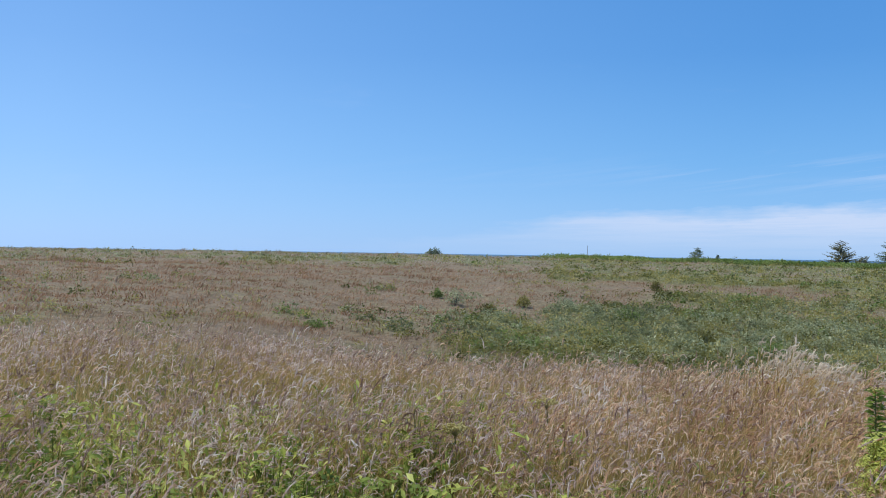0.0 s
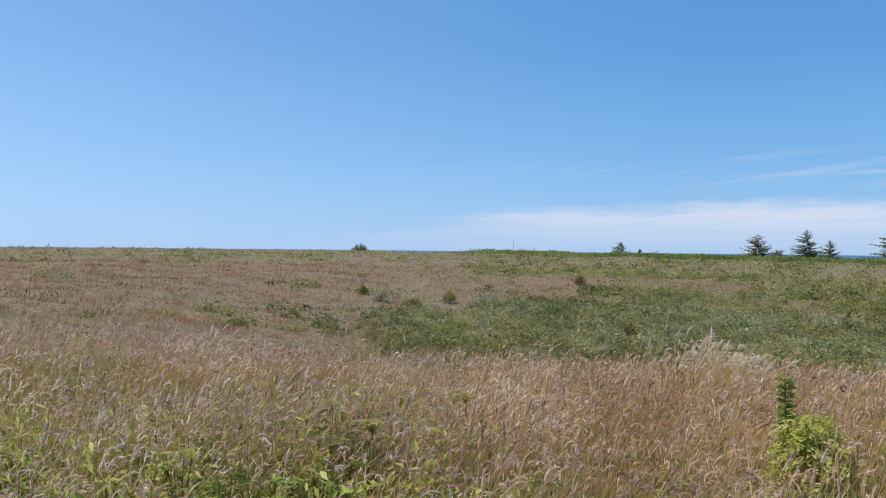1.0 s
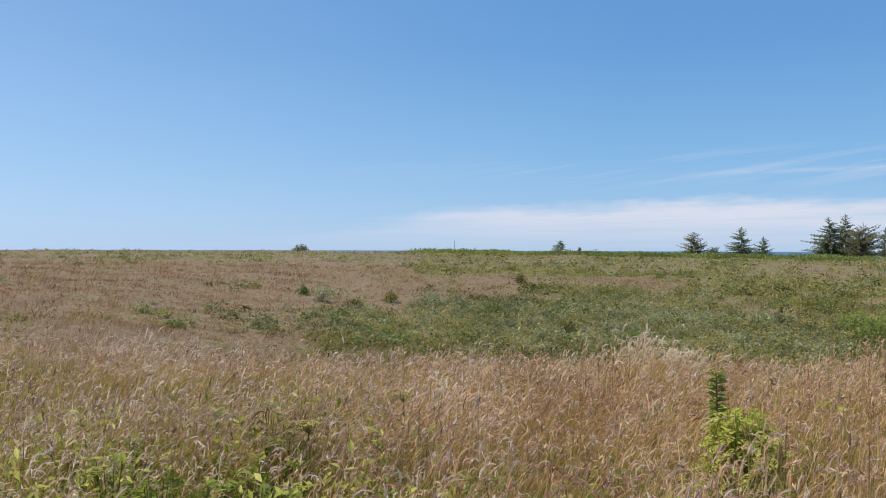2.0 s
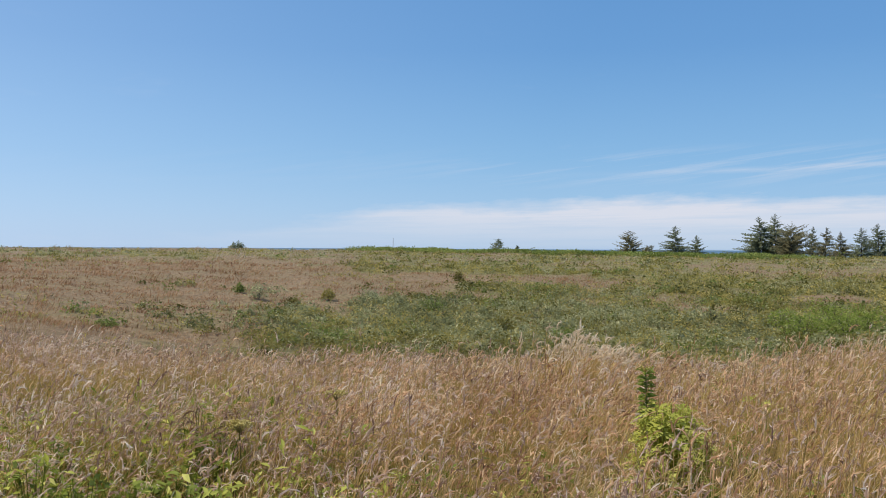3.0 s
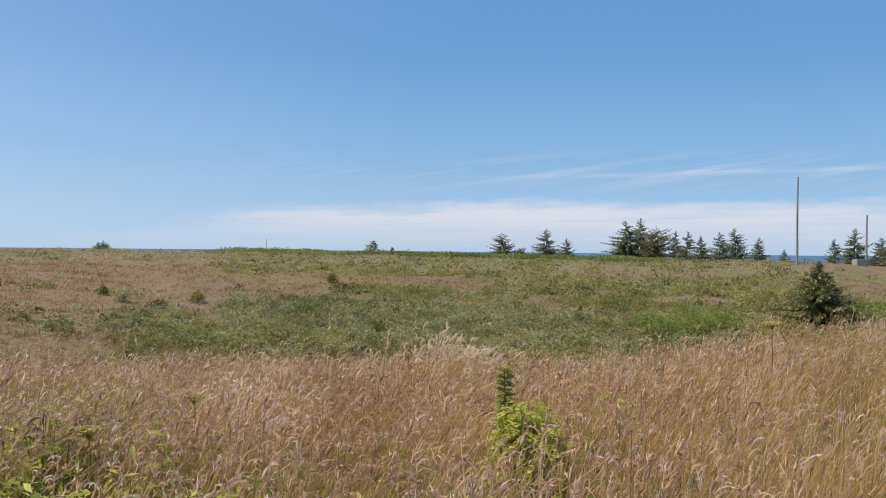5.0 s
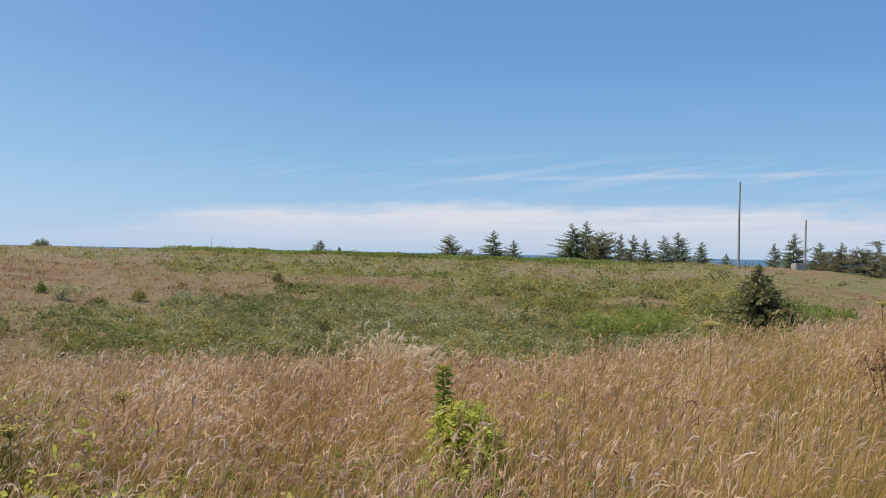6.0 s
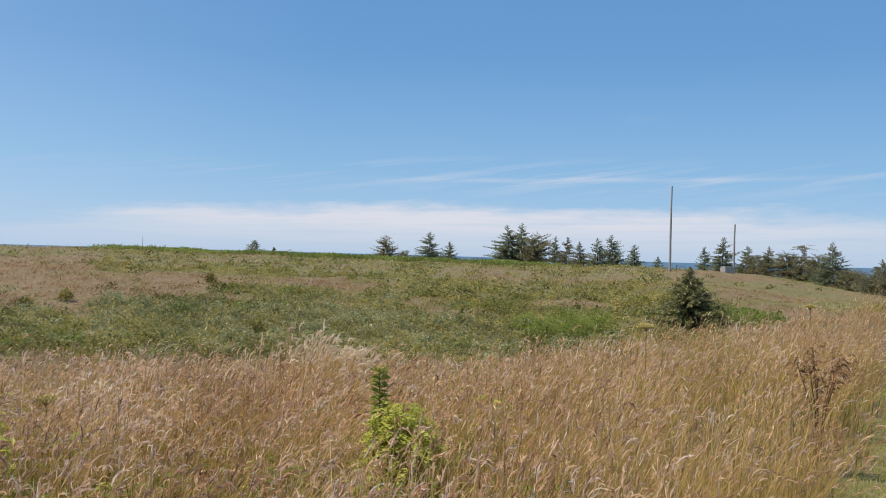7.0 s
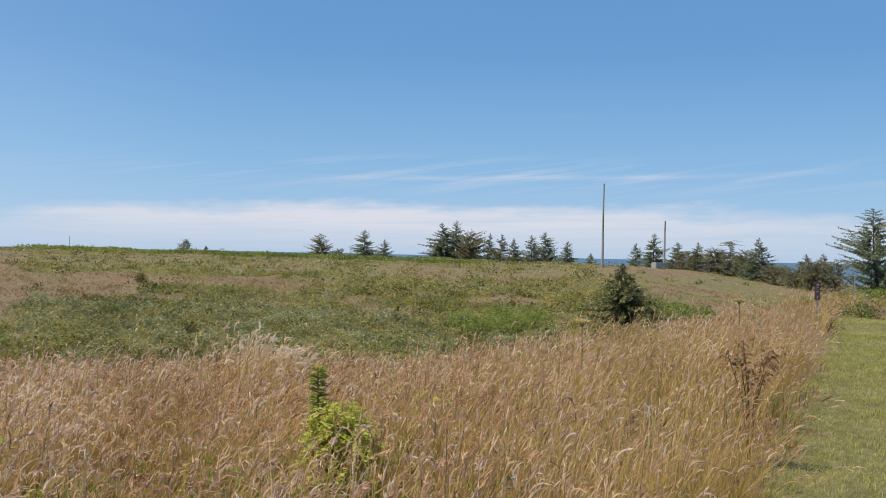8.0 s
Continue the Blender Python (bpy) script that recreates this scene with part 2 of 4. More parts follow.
def smooth_knots(az, values):
    """Values along the azimuth, softened between the knots."""
    return sum(np.interp(az + k, AZ, values) for k in (-4, -2, 0, 2, 4)) / 5


def ground_z(x, y):
    """Height of the bare ground: a shoulder by the path, a hollow, a rising slope and a rim, then the fall to the sea."""
    x, y = np.asarray(x, float), np.asarray(y, float)
    d, az = polar(x, y)
    b, f, r = (smooth_knots(az, v) for v in (BREAK_D, FLOOR_Z, RIM_Z))
    df = np.maximum(25.0, b + 12)
    step = lambda e0, e1: (lambda u: u * u * (3 - 2 * u))(np.clip((d - e0) / (e1 - e0), 0, 1))
    rise = np.clip((d - df) / (105 - df), 0, 1)
    rise = 1 - (1 - rise) ** 2.1
    z = -0.1 * step(2, 7.4) * (az < 45) * np.clip((45 - az) / 15, 0, 1)
    z = z + (f + 0.1) * step(b - 1.0, df) + (r - f) * rise
    z = z - 5.0 * step(100, 190) - 22.0 * step(140, 520)
    return z


def bumps(x, y):
    """Low hummocks."""
    return (0.13 * np.sin(x * .61 + 1.3 * np.sin(y * .37)) * np.sin(y * .53 + 1.1 * np.sin(x * .29))
            + 0.05 * np.sin(x * 1.7 + y * .6) * np.sin(y * 1.9 - x * .4))




def height(x, y):
    d = polar(x, y)[0]
    return ground_z(x, y) + bumps(x, y) * np.clip((d - 12) / 15, 0, 1)


PATH_U, PATH_N, PATH_EDGE = (0.807, 0.591), (-0.591, 0.807), 0.54


def path_sn(x, y):
    """Along the mown path, and to its side."""
    return x * PATH_U[0] + y * PATH_U[1], x * PATH_N[0] + y * PATH_N[1]


def is_mown(x, y):
    s, n = path_sn(x, y)
    edge = PATH_EDGE + 0.09 * np.sin(s * 1.9) + 0.06 * np.sin(s * 4.7 + 1)
    return (n < edge) & (n > -1.6 + 0.1 * np.sin(s * 2.3)) & (s > -12) & (s < 29.5)


def lattice(x, y):
    """Smooth value noise, 0 to 1."""
    xi, yi = np.floor(x).astype(np.int64), np.floor(y).astype(np.int64)
    u, v = x - xi, y - yi
    u, v = u * u * (3 - 2 * u), v * v * (3 - 2 * v)
    h = lambda a, b: ((np.sin(a * 127.1 + b * 311.7) * 43758.5453) % 1.0)
    return (h(xi, yi) * (1 - u) + h(xi + 1, yi) * u) * (1 - v) + (h(xi, yi + 1) * (1 - u) + h(xi + 1, yi + 1) * u) * v


def fbm(x, y):
    """Three octaves of value noise, stretched to about 0 to 1."""
    n = lattice(x, y) * .55 + lattice(x * 2.1 + 7, y * 2.1 + 3) * .3 + lattice(x * 4.3 + 1, y * 4.3 + 9) * .15
    return .5 + (n - .5) * 1.7


def blob(x, y, az, d, r_across, r_along):
    bx, by = at(az, d)
    a = radians(az / PLAN)
    u, w = (x - bx) * math.sin(a) + (y - by) * math.cos(a), (x - bx) * math.cos(a) - (y - by) * math.sin(a)
    return np.exp(-((u / r_along) ** 2 + (w / r_across) ** 2))


GREEN_SPOTS = [(14, 34, 7, 8, 1.0), (24, 36, 8, 12, .9), (33, 34, 7, 9, .9), (40, 33, 5, 7, .9), (6, 28, 3, 3, .5), (-3, 31, 1.4, 1, .4),
               (18, 62, 14, 6, .2), (30, 60, 12, 10, .3), (48, 43, 3, 4, .8), (50.5, 70, 5, 9, .9), (46, 60, 2.5, 6, .6), (54.5, 58, 3, 5, .7), (-9, 32, 1.5, 1.0, .4), (0, 76, 20, 9, .22), (-20, 70, 14, 6, .08), (38, 66, 10, 10, .2)]
DRY_SPOTS = [(7.2, 45, 3.2, 2.4, 1.2), (3.4, 41.5, 2.4, 1.8, 1.0), (12.6, 54, 3.4, 2.6, 1.3), (21.3, 54, 3.4, 3.4, 2.2), (23.5, 49, 2.4, 2.4, 1.0), (38, 45, 2.2, 1.8, 1.2), (33, 66, 5, 2.5, .8), (28, 42, 2, 1.5, .6), (-8, 48, 14, 14, .9), (-24, 90, 14, 16, .3), (4, 47, 5, 5, .7),
             (46.3, 84, 4, 7, 1.3), (50, 60, 5, 7, .8), (52, 62, 7, 16, .15), (44, 84, 4, 3, .7), (33, 75, 6, 2.0, .4), (55, 40, 7, 8, .6)]


def greenness(x, y):
    """1 where leafy plants cover the ground, 0 where dry grass does."""
    d, az = polar(x, y)
    g = 0.12 + 0.08 * np.clip((d - 55) / 25, 0, 1) + 0.30 * np.clip((az - 6) / 12, 0, 1) * np.clip((d - 20) / 6, 0, 1)
    for az0, d0, ra, rl, w in GREEN_SPOTS:
        g = g + w * blob(x, y, az0, d0, ra, rl)
    for az0, d0, ra, rl, w in DRY_SPOTS:
        g = g - w * blob(x, y, az0, d0, ra, rl)
    g = g + (1.5 * (fbm(x * .16, y * .16) - .55) + 1.7 * (fbm(x * .5 + 20, y * .5) - .55)) * np.clip((d - 16) / 10, 0, 1)
    g = g - .45 * np.clip((4 - az) / 5, 0, 1) * np.clip((60 - d) / 8, 0, 1)
    g = g + .22 * np.clip((d - 60) / 6, 0, 1) * np.clip((4 - az) / 8, 0, 1) * np.clip((102 - d) / 8, 0, 1)
    g = g + .34 * np.clip((d - 44) / 8, 0, 1) * np.clip((az + 2) / 10, 0, 1)
    g = g - 1.2 * np.clip((az - 43) / 6, 0, 1) * np.clip((34 - d) / 6, 0, 1)
    g = np.where(is_mown(x, y), 0.9, np.clip(g, 0, 1))
    g = np.clip(.07 + .62 * g, .06, .68)
    return g * (1 - .1 * np.clip((az - 44) / 3, 0, 1) * np.clip((d - 47) / 6, 0, 1))


def link_mesh(name, verts, faces, mats, index=None, shade=False):
    """A mesh from numpy arrays: verts (V, 3), faces (F, k)."""
    me = bpy.data.meshes.new(name)
    verts, faces = np.ascontiguousarray(verts, np.float32), np.ascontiguousarray(faces, np.int32)
    k = faces.shape[1]
    me.vertices.add(len(verts))
    me.vertices.foreach_set("co", verts.ravel())
    me.loops.add(faces.size)
    me.loops.foreach_set("vertex_index", faces.ravel())
    me.polygons.add(len(faces))
    me.polygons.foreach_set("loop_start", np.arange(0, faces.size, k, dtype=np.int32))
    me.polygons.foreach_set("loop_total", np.full(len(faces), k, np.int32))
    for mt in mats if isinstance(mats, (list, tuple)) else [mats]:
        me.materials.append(mt)
    if index is not None:
        me.polygons.foreach_set("material_index", np.ascontiguousarray(index, np.int32))
    me.polygons.foreach_set("use_smooth", np.full(len(faces), shade))
    me.update()
    me.validate()
    return new(name, me)


def build_ground():
    az = np.concatenate([np.arange(-36, 70, 0.4), np.linspace(70, 360 * PLAN - 36, 62)[:-1]])
    rad = np.concatenate([[0.0], np.geomspace(0.5, 130, 210), np.geomspace(140, 4530, 50)])
    A, D = np.meshgrid(np.where(az > 180 * PLAN, az - 360 * PLAN, az), rad)
    X, Y = at(A, D)
    Z = height(X, Y)
    nr, na = A.shape
    V = np.stack([X, Y, Z], -1).reshape(-1, 3)
    i, j = np.meshgrid(np.arange(1, nr - 1), np.arange(na), indexing="ij")
    j2 = (j + 1) % na
    F = np.stack([i * na + j, i * na + j2, (i + 1) * na + j2, (i + 1) * na + j], -1).reshape(-1, 4)
    F = F[:, ::-1]
    ob = link_mesh("ground", V, F, M_GROUND, shade=True)
    col = ob.data.attributes.new("green", "FLOAT", "POINT")
    col.data.foreach_set("value", greenness(V[:, 0], V[:, 1]).astype(np.float32))
    bm = bmesh.new()
    bm.from_mesh(ob.data)
    bmesh.ops.remove_doubles(bm, verts=[v for v in bm.verts if v.co.xy.length < 0.01], dist=0.02)
    bmesh.ops.holes_fill(bm, edges=[e for e in bm.edges if e.is_boundary and e.verts[0].co.xy.length < 2], sides=0)
    bm.to_mesh(ob.data)
    bm.free()
    return tagged(ob, "rolling coastal meadow ground of straw thatch and moss", "ground", kind="structure")


build_ground()


def build_sea():
    n = 96
    a = np.linspace(0, 2 * np.pi, n, endpoint=False)
    rings = [150, 400, 900, 2000, 4940]
    V = np.concatenate([np.stack([r * np.sin(a), r * np.cos(a), np.full(n, -20.5)], -1) for r in rings])
    F = [(k * n + i, (k + 1) * n + i, (k + 1) * n + (i + 1) % n, k * n + (i + 1) % n) for k in range(len(rings) - 1) for i in range(n)]
    return tagged(link_mesh("sea", V, np.array(F)[:, ::-1], M_SEA, shade=True), "deep blue open sea reaching the horizon", "sea", kind="structure")


build_sea()


# ---- grasses and meadow plants in masses ----
rng = np.random.default_rng(7)
WIND = 100.0


def scatter(n, az0, az1, d0, d1, power=1.0):
    """n places in a sector; power 1 is even over the ground, 0 thins with distance."""
    u = rng.random(n)
    if power == 1.0:
        d = np.sqrt(d0 * d0 + u * (d1 * d1 - d0 * d0))
    else:
        e = 1 + power
        d = (d0 ** e + u * (d1 ** e - d0 ** e)) ** (1 / e)
    x, y = at(az0 + (az1 - az0) * rng.random(n), d)
    return x, y


def soft_noise(x, y, s):
    return np.clip(fbm(x * s * .5, y * s * .5), 0, 1)


def ribbons(base, length, width, az, lean, steps=3, droop=0.0):
    """Tapered blades: verts (N, 2*steps+1, 3) and triangles."""
    n = len(base)
    t = np.linspace(0, 1, steps + 1)
    dirv = np.stack([np.sin(np.radians(az)), np.cos(np.radians(az)), 0 * az], -1)
    side_a = np.radians(az + 90 + rng.normal(0, 50, n))
    side = np.stack([np.sin(side_a), np.cos(side_a), 0 * az], -1)
    out = []
    for k, tk in enumerate(t):
        p = base + dirv * (length * lean * tk ** 2)[:, None]
        p[:, 2] += length * tk * (1 - 0.35 * lean * tk) - droop * length * tk ** 3
        w = (width * (1 - tk ** 1.6) * .5)[:, None]
        if k < steps:
            out += [p - side * w, p + side * w]
        else:
            out.append(p)
    V = np.stack(out, 1)
    m = 2 * steps + 1
    tri = []
    for k in range(steps - 1):
        a = 2 * k
        tri += [(a, a + 1, a + 3), (a, a + 3, a + 2)]
    tri.append((m - 3, m - 2, m - 1))
    F = (np.arange(n)[:, None, None] * m + np.array(tri)[None]).reshape(-1, 3)
    return V.reshape(-1, 3), F


def join(parts):
    V, F, M, o = [], [], [], 0
    for v, f, mi in parts:
        V.append(v)
        F.append(f + o)
        M.append(np.full(len(f), mi) if np.isscalar(mi) else mi)
        o += len(v)
    return np.concatenate(V), np.concatenate(F), np.concatenate(M)


def seed_grass(x, y, hgt, scale=1.0, swing=0.0):
    """Stems with drooping feathery seed heads, bent by the wind."""
    n = len(x)
    z = height(x, y)
    az = WIND + rng.normal(0, 30, n) + swing
    bearing = polar(x, y)[1]
    # finer, straighter ears towards the trail, heavier mauve ones in the hollow's mouth
    fine = np.clip((bearing - 30) / 12, 0, 1)
    mauve = rng.random(n) < np.clip(.82 - bearing / 70 + .9 * (fbm(x * .5 + 3, y * .5) - .5), .2, .95)
    lean = np.clip(rng.normal(.30, .2, n), .02, .95)
    dirv = np.stack([np.sin(np.radians(az)), np.cos(np.radians(az)), 0 * az], -1)
    side = np.stack([dirv[:, 1], -dirv[:, 0], 0 * az], -1)
    up = np.array([0, 0, 1.0])
    base = np.stack([x, y, z - 0.02], -1)
    stem = lambda t: base + dirv * (hgt * lean * t ** 2)[:, None] + up * (hgt * (t - .3 * lean * t * t))[:, None]
    wst = 0.0014 * scale * (0.8 + .5 * rng.random(n))
    face = np.radians(rng.random(n) * 360)
    sd = np.stack([np.cos(face), np.sin(face), 0 * face], -1)
    V, T = [], []
    for t in (0.25, .65, 1.0):
        p = stem(np.full(n, t))
        V += [p - sd * wst[:, None], p + sd * wst[:, None]]
    T += [(0, 1, 3), (0, 3, 2), (2, 3, 5), (2, 5, 4)]
    Vs = np.stack(V, 1)
    stems = (Vs.reshape(-1, 3), (np.arange(n)[:, None, None] * 6 + np.array(T)[None]).reshape(-1, 3), 0)
    # head: two crossed strips along a drooping rachis
    ln = rng.uniform(.035, .10, n) * (0.7 + .3 * scale)
    rad = rng.uniform(.0024, .0060, n) * scale * (1 - .28 * fine)
    p = stem(np.full(n, 1.0))
    ang = np.arctan2(1 - .6 * lean, 2 * lean)
    curl = rng.uniform(-.3, 3.2, n) * (1 - .35 * fine)
    V, T, mids = [], [], []
    for k, pr in enumerate((.4, 1.0, .85, .15)):
        ax = dirv * np.cos(ang)[:, None] + up * np.sin(ang)[:, None]
        nr = -dirv * np.sin(ang)[:, None] + up * np.cos(ang)[:, None]
        w = (rad * pr)[:, None]
        V += [p - nr * w, p + nr * w, p - side * w, p + side * w]
        mids.append(p)
        if k:
            a = 4 * k
            T += [(a - 4, a - 3, a + 1), (a - 4, a + 1, a), (a - 2, a - 1, a + 3), (a - 2, a + 3, a + 2)]
        p = p + ax * (ln / 3)[:, None]
        ang = ang - curl / 3
    heads = (np.stack(V, 1).reshape(-1, 3), (np.arange(n)[:, None, None] * 16 + np.array(T)[None]).reshape(-1, 3), np.repeat(1 + mauve, 12))
    # loose spikelets that stand off the head
    V2, m = [], 12
    for q in range(m):
        k = q % 3
        ax = mids[k + 1] - mids[k]
        off = rng.normal(0, 1, (n, 3)) * (rad * 2.3)[:, None]
        st = mids[k] + ax * rng.random((n, 1))
        cr = rng.normal(0, 1, (n, 3)) * (rad * .45)[:, None]
        V2 += [st - cr, st + cr, st + ax * .6 + off]
    spik = (np.stack(V2, 1).reshape(-1, 3), np.arange(n * m * 3).reshape(-1, 3), np.repeat(1 + mauve, m))
    return join([stems, heads, spik])


OPEN_SPOTS = [(28.4, 4.9, .24, .32), (26.9, 5.35, .1, .12), (-8.2, 3.9, .35, .6), (-4.5, 3.8, .5, .6), (-1.8, 4.1, .32, .8), (-1.7, 4.9, .2, .4), (-23.0, 6.2, .4, .6), (-24.5, 5.0, .4, .6), (-16, 4.0, .3, .6)]


def openness(x, y):
    """Where the tall grass gives way to low leaves."""
    o = 0 * x
    for az, d, ra, rl in OPEN_SPOTS:
        o = np.maximum(o, blob(x, y, az, d, ra, rl))
    d, az = polar(x, y)
    o = np.maximum(o, np.clip((10 - az) / 8, 0, 1) * np.clip((5.6 - d) / 1.4, 0, 1) * np.clip(1.6 * soft_noise(x, y, 2.4) - .35, 0, .6))
    return np.clip(o, 0, 1)


def build_seed_grass():
    sets = []
    for n, d0, d1, sc in ((25000, 1.6, 6.5, 1.0), (27000, 6.5, 13.5, 1.28), (36000, 13.0, 34, 1.75)):
        x, y = scatter(n, -33, 66, d0, d1)
        # two thirds of the stems stand in tussocks that share their lean and height
        tus = rng.integers(0, n // 16, n)
        tx, ty = scatter(n // 16, -33, 66, d0, d1)
        inn = rng.random(n) < .66
        x = np.where(inn, tx[tus] + rng.normal(0, .085, n), x)
        y = np.where(inn, ty[tus] + rng.normal(0, .085, n), y)
        swing = np.where(inn, rng.normal(0, 45, n // 16)[tus], rng.normal(0, 40, n))
        tall = np.where(inn, rng.normal(1.0, .10, n // 16)[tus], 1.0)
        keep = ~is_mown(x, y)
        if d0 > 12:
            keep &= (path_sn(x, y)[1] < 4.3 - .08 * polar(x, y)[0]) & (path_sn(x, y)[1] > 0)
        d, az = polar(x, y)
        dens = np.clip(-.12 + 1.6 * soft_noise(x, y, 2.0), .08, 1)
        keep &= rng.random(n) < dens * (1 - .95 * openness(x, y))
        x, y, swing, tall = x[keep], y[keep], swing[keep], tall[keep]
        s, nn = path_sn(x, y)
        h = rng.normal(.78, .085, len(x)) * tall + .12 * (soft_noise(x, y, 1.1) - .5)
        h = h * (.8 if d0 > 12 else .93 if d0 > 6 else 1) * np.clip(.82 + (nn - PATH_EDGE) * .5, .7, 1) * (1 - .4 * openness(x, y))
        sets.append(seed_grass(x, y, h, sc, swing))
    # a taller pale tussock on the crest
    tx, ty = at(21.2, 8.4)
    x, y = tx + rng.normal(0, .2, 300), ty + rng.normal(0, .2, 300)
    v, f, m = seed_grass(x, y, rng.normal(.97, .07, 300), 1.7, rng.normal(0, 25, 300))
    sets.append((v, f, np.where(m > 0, 3, m)))
    V, F, M = join([(v, f, 0) for v, f, m in sets])
    M = np.concatenate([m for _, _, m in sets])
    ob = link_mesh("tall_grass", V, F, [M_STRAW, M_HEAD, M_MAUVE_HEAD, M_PALE], M)
    return tagged(ob, "tall dry seeding grass bent over by the wind", "grass", kind="stuff")


def build_under_blades():
    """Leaf blades that fill the sward between the stems."""
    parts = []
    for n, d0, d1, w in ((56000, 1.5, 6.5, .006), (23000, 6.5, 15, .013)):
        x, y = scatter(n, -33, 66, d0, d1)
        k = ~is_mown(x, y)
        x, y = x[k], y[k]
        n = len(x)
        az = polar(x, y)[1]
        dry = rng.random(n) < np.clip(.24 + az / 118 + .5 * (soft_noise(x, y, .9) - .5), .12, .85) * (1 - .7 * openness(x, y))
        s, nn = path_sn(x, y)
        ln = rng.uniform(.3, .72, n) * np.clip(.5 + (nn - PATH_EDGE) * .6, .35, 1) * (1 - .35 * openness(x, y))
        v, f = ribbons(np.stack([x, y, height(x, y) - .01], -1), ln, w * rng.uniform(.6, 1.3, n), WIND + rng.normal(0, 90, n), rng.uniform(.1, .8, n), 3, .1)
        parts.append((v, f, np.repeat(dry.astype(int), 5)))
    V, F, _ = join([(v, f, 0) for v, f, m in parts])
    ob = link_mesh("grass_sward", V, F, [M_BLADE, M_STRAW], np.concatenate([m for _, _, m in parts]))
    return tagged(ob, "green and straw-coloured blades under the seeding grass", "grass", kind="stuff")


def build_loose_straw():
    """Bent and broken straws lying at all angles through the top of the sward."""
    parts = []
    for n, d0, d1, w in ((21000, 1.8, 6.5, .0032), (16000, 6.5, 13.5, .0048)):
        x, y = scatter(n, -33, 66, d0, d1)
        k = ~is_mown(x, y) & (path_sn(x, y)[1] > PATH_EDGE + .25) & (rng.random(n) > 1.1 * openness(x, y))
        x, y = x[k], y[k]
        n = len(x)
        z = height(x, y) + rng.uniform(.22, .68, n) * (1 - .3 * openness(x, y))
        v, f = ribbons(np.stack([x, y, z], -1), rng.uniform(.06, .20, n), w * rng.uniform(.6, 1.2, n), WIND + rng.normal(0, 70, n), rng.uniform(.4, 2.2, n), 2, .35)
        parts.append((v, f, 0))
    V, F, _ = join(parts)
    return tagged(link_mesh("loose_straw", V, F, M_HEAD), "bent pale straws tangled through the tall grass", "grass", kind="stuff")


def rustiness(x, y):
    """Where the dry grass has gone rust-brown."""
    d, az = polar(x, y)
    p = .2 + .6 * np.clip((8 - az) / 8, 0, 1) * np.clip((d - 24) / 8, 0, 1) * np.clip((66 - d) / 8, 0, 1)
    for az0, d0, ra, rl, w in DRY_SPOTS:
        p = p + .45 * min(w, 1.6) * blob(x, y, az0, d0, ra, rl)
    return np.clip(p + .8 * (fbm(x * .22 + 11, y * .22) - .5), .03, .92)


def build_dry_meadow():
    """Dry grass of the farther ground, laid over by the wind in tufts."""
    parts = []
    for n, az0, az1, d0, d1, w, h in ((42000, -32, 66, 13, 30, .012, .36), (86000, -32, 66, 28, 62, .033, .31), (42000, 42, 66, 46, 112, .032, .2), (56000, -32, 43, 60, 112, .046, .36)):
        x, y = scatter(n, az0, az1, d0, d1, .6)
        tus = rng.integers(0, n // 10, n)
        tx, ty = scatter(n // 10, az0, az1, d0, d1, .6)
        inn = rng.random(n) < .6
        x = np.where(inn, tx[tus] + rng.normal(0, .16, n), x)
        y = np.where(inn, ty[tus] + rng.normal(0, .16, n), y)
        swing = np.where(inn, rng.normal(0, 60, n // 10)[tus], rng.normal(0, 60, n))
        tall = np.where(inn, rng.uniform(.6, 1.5, n // 10)[tus], .85)
        g = greenness(x, y)
        k = (rng.random(n) > g * .35 - .05) & ~is_mown(x, y)
        x, y, swing, tall, g = x[k], y[k], swing[k], tall[k], g[k]
        n = len(x)
        d, az = polar(x, y)
        ln = h * rng.uniform(.6, 1.2, n) * (.5 + soft_noise(x, y, 1.2)) * tall
        ln = ln * (1 - .2 * np.clip((az - 42) / 5, 0, 1) * np.clip((d - 34) / 8, 0, 1))
        v, f = ribbons(np.stack([x, y, height(x, y) - .03], -1), ln, w * rng.uniform(.6, 1.6, n), WIND + swing + rng.normal(0, 25, n), rng.uniform(.5, 1.9, n), 2, .2)
        rust = rng.random(n) < rustiness(x, y)
        grey = rng.random(n) < np.clip(.12 + .75 * np.clip((d - 60) / 12, 0, 1) * np.clip((44 - az) / 4, 0, 1), 0, 1)
        olive = rng.random(n) < np.clip(1.5 * g - .2 + .62 * np.clip((az - 2) / 10, 0, 1) * np.clip((d - 42) / 10, 0, 1) * np.clip((46 - az) / 3, .6, 1) + .42 * np.clip((d - 60) / 5, 0, 1) * np.clip((6 - az) / 6, 0, 1) * np.clip((100 - d) / 8, .3, 1) - .5 * rustiness(x, y) * np.clip((d - 36) / 6, 0, 1) + .6 * (fbm(x * .4 + 30, y * .4) - .5), .04, .95)
        parts.append((v, f, np.repeat(np.where(olive, 3, np.where(rust, 1, np.where(grey, 2, 0))), 3)))
    V, F, M = join(parts)
    return tagged(link_mesh("dry_meadow_grass", V, F, [M_DRY, M_RUST, M_MAUVE, M_OLIVE], M), "brown, rusty and greyish dry grass covering the far slope of the meadow", "grass", kind="stuff")


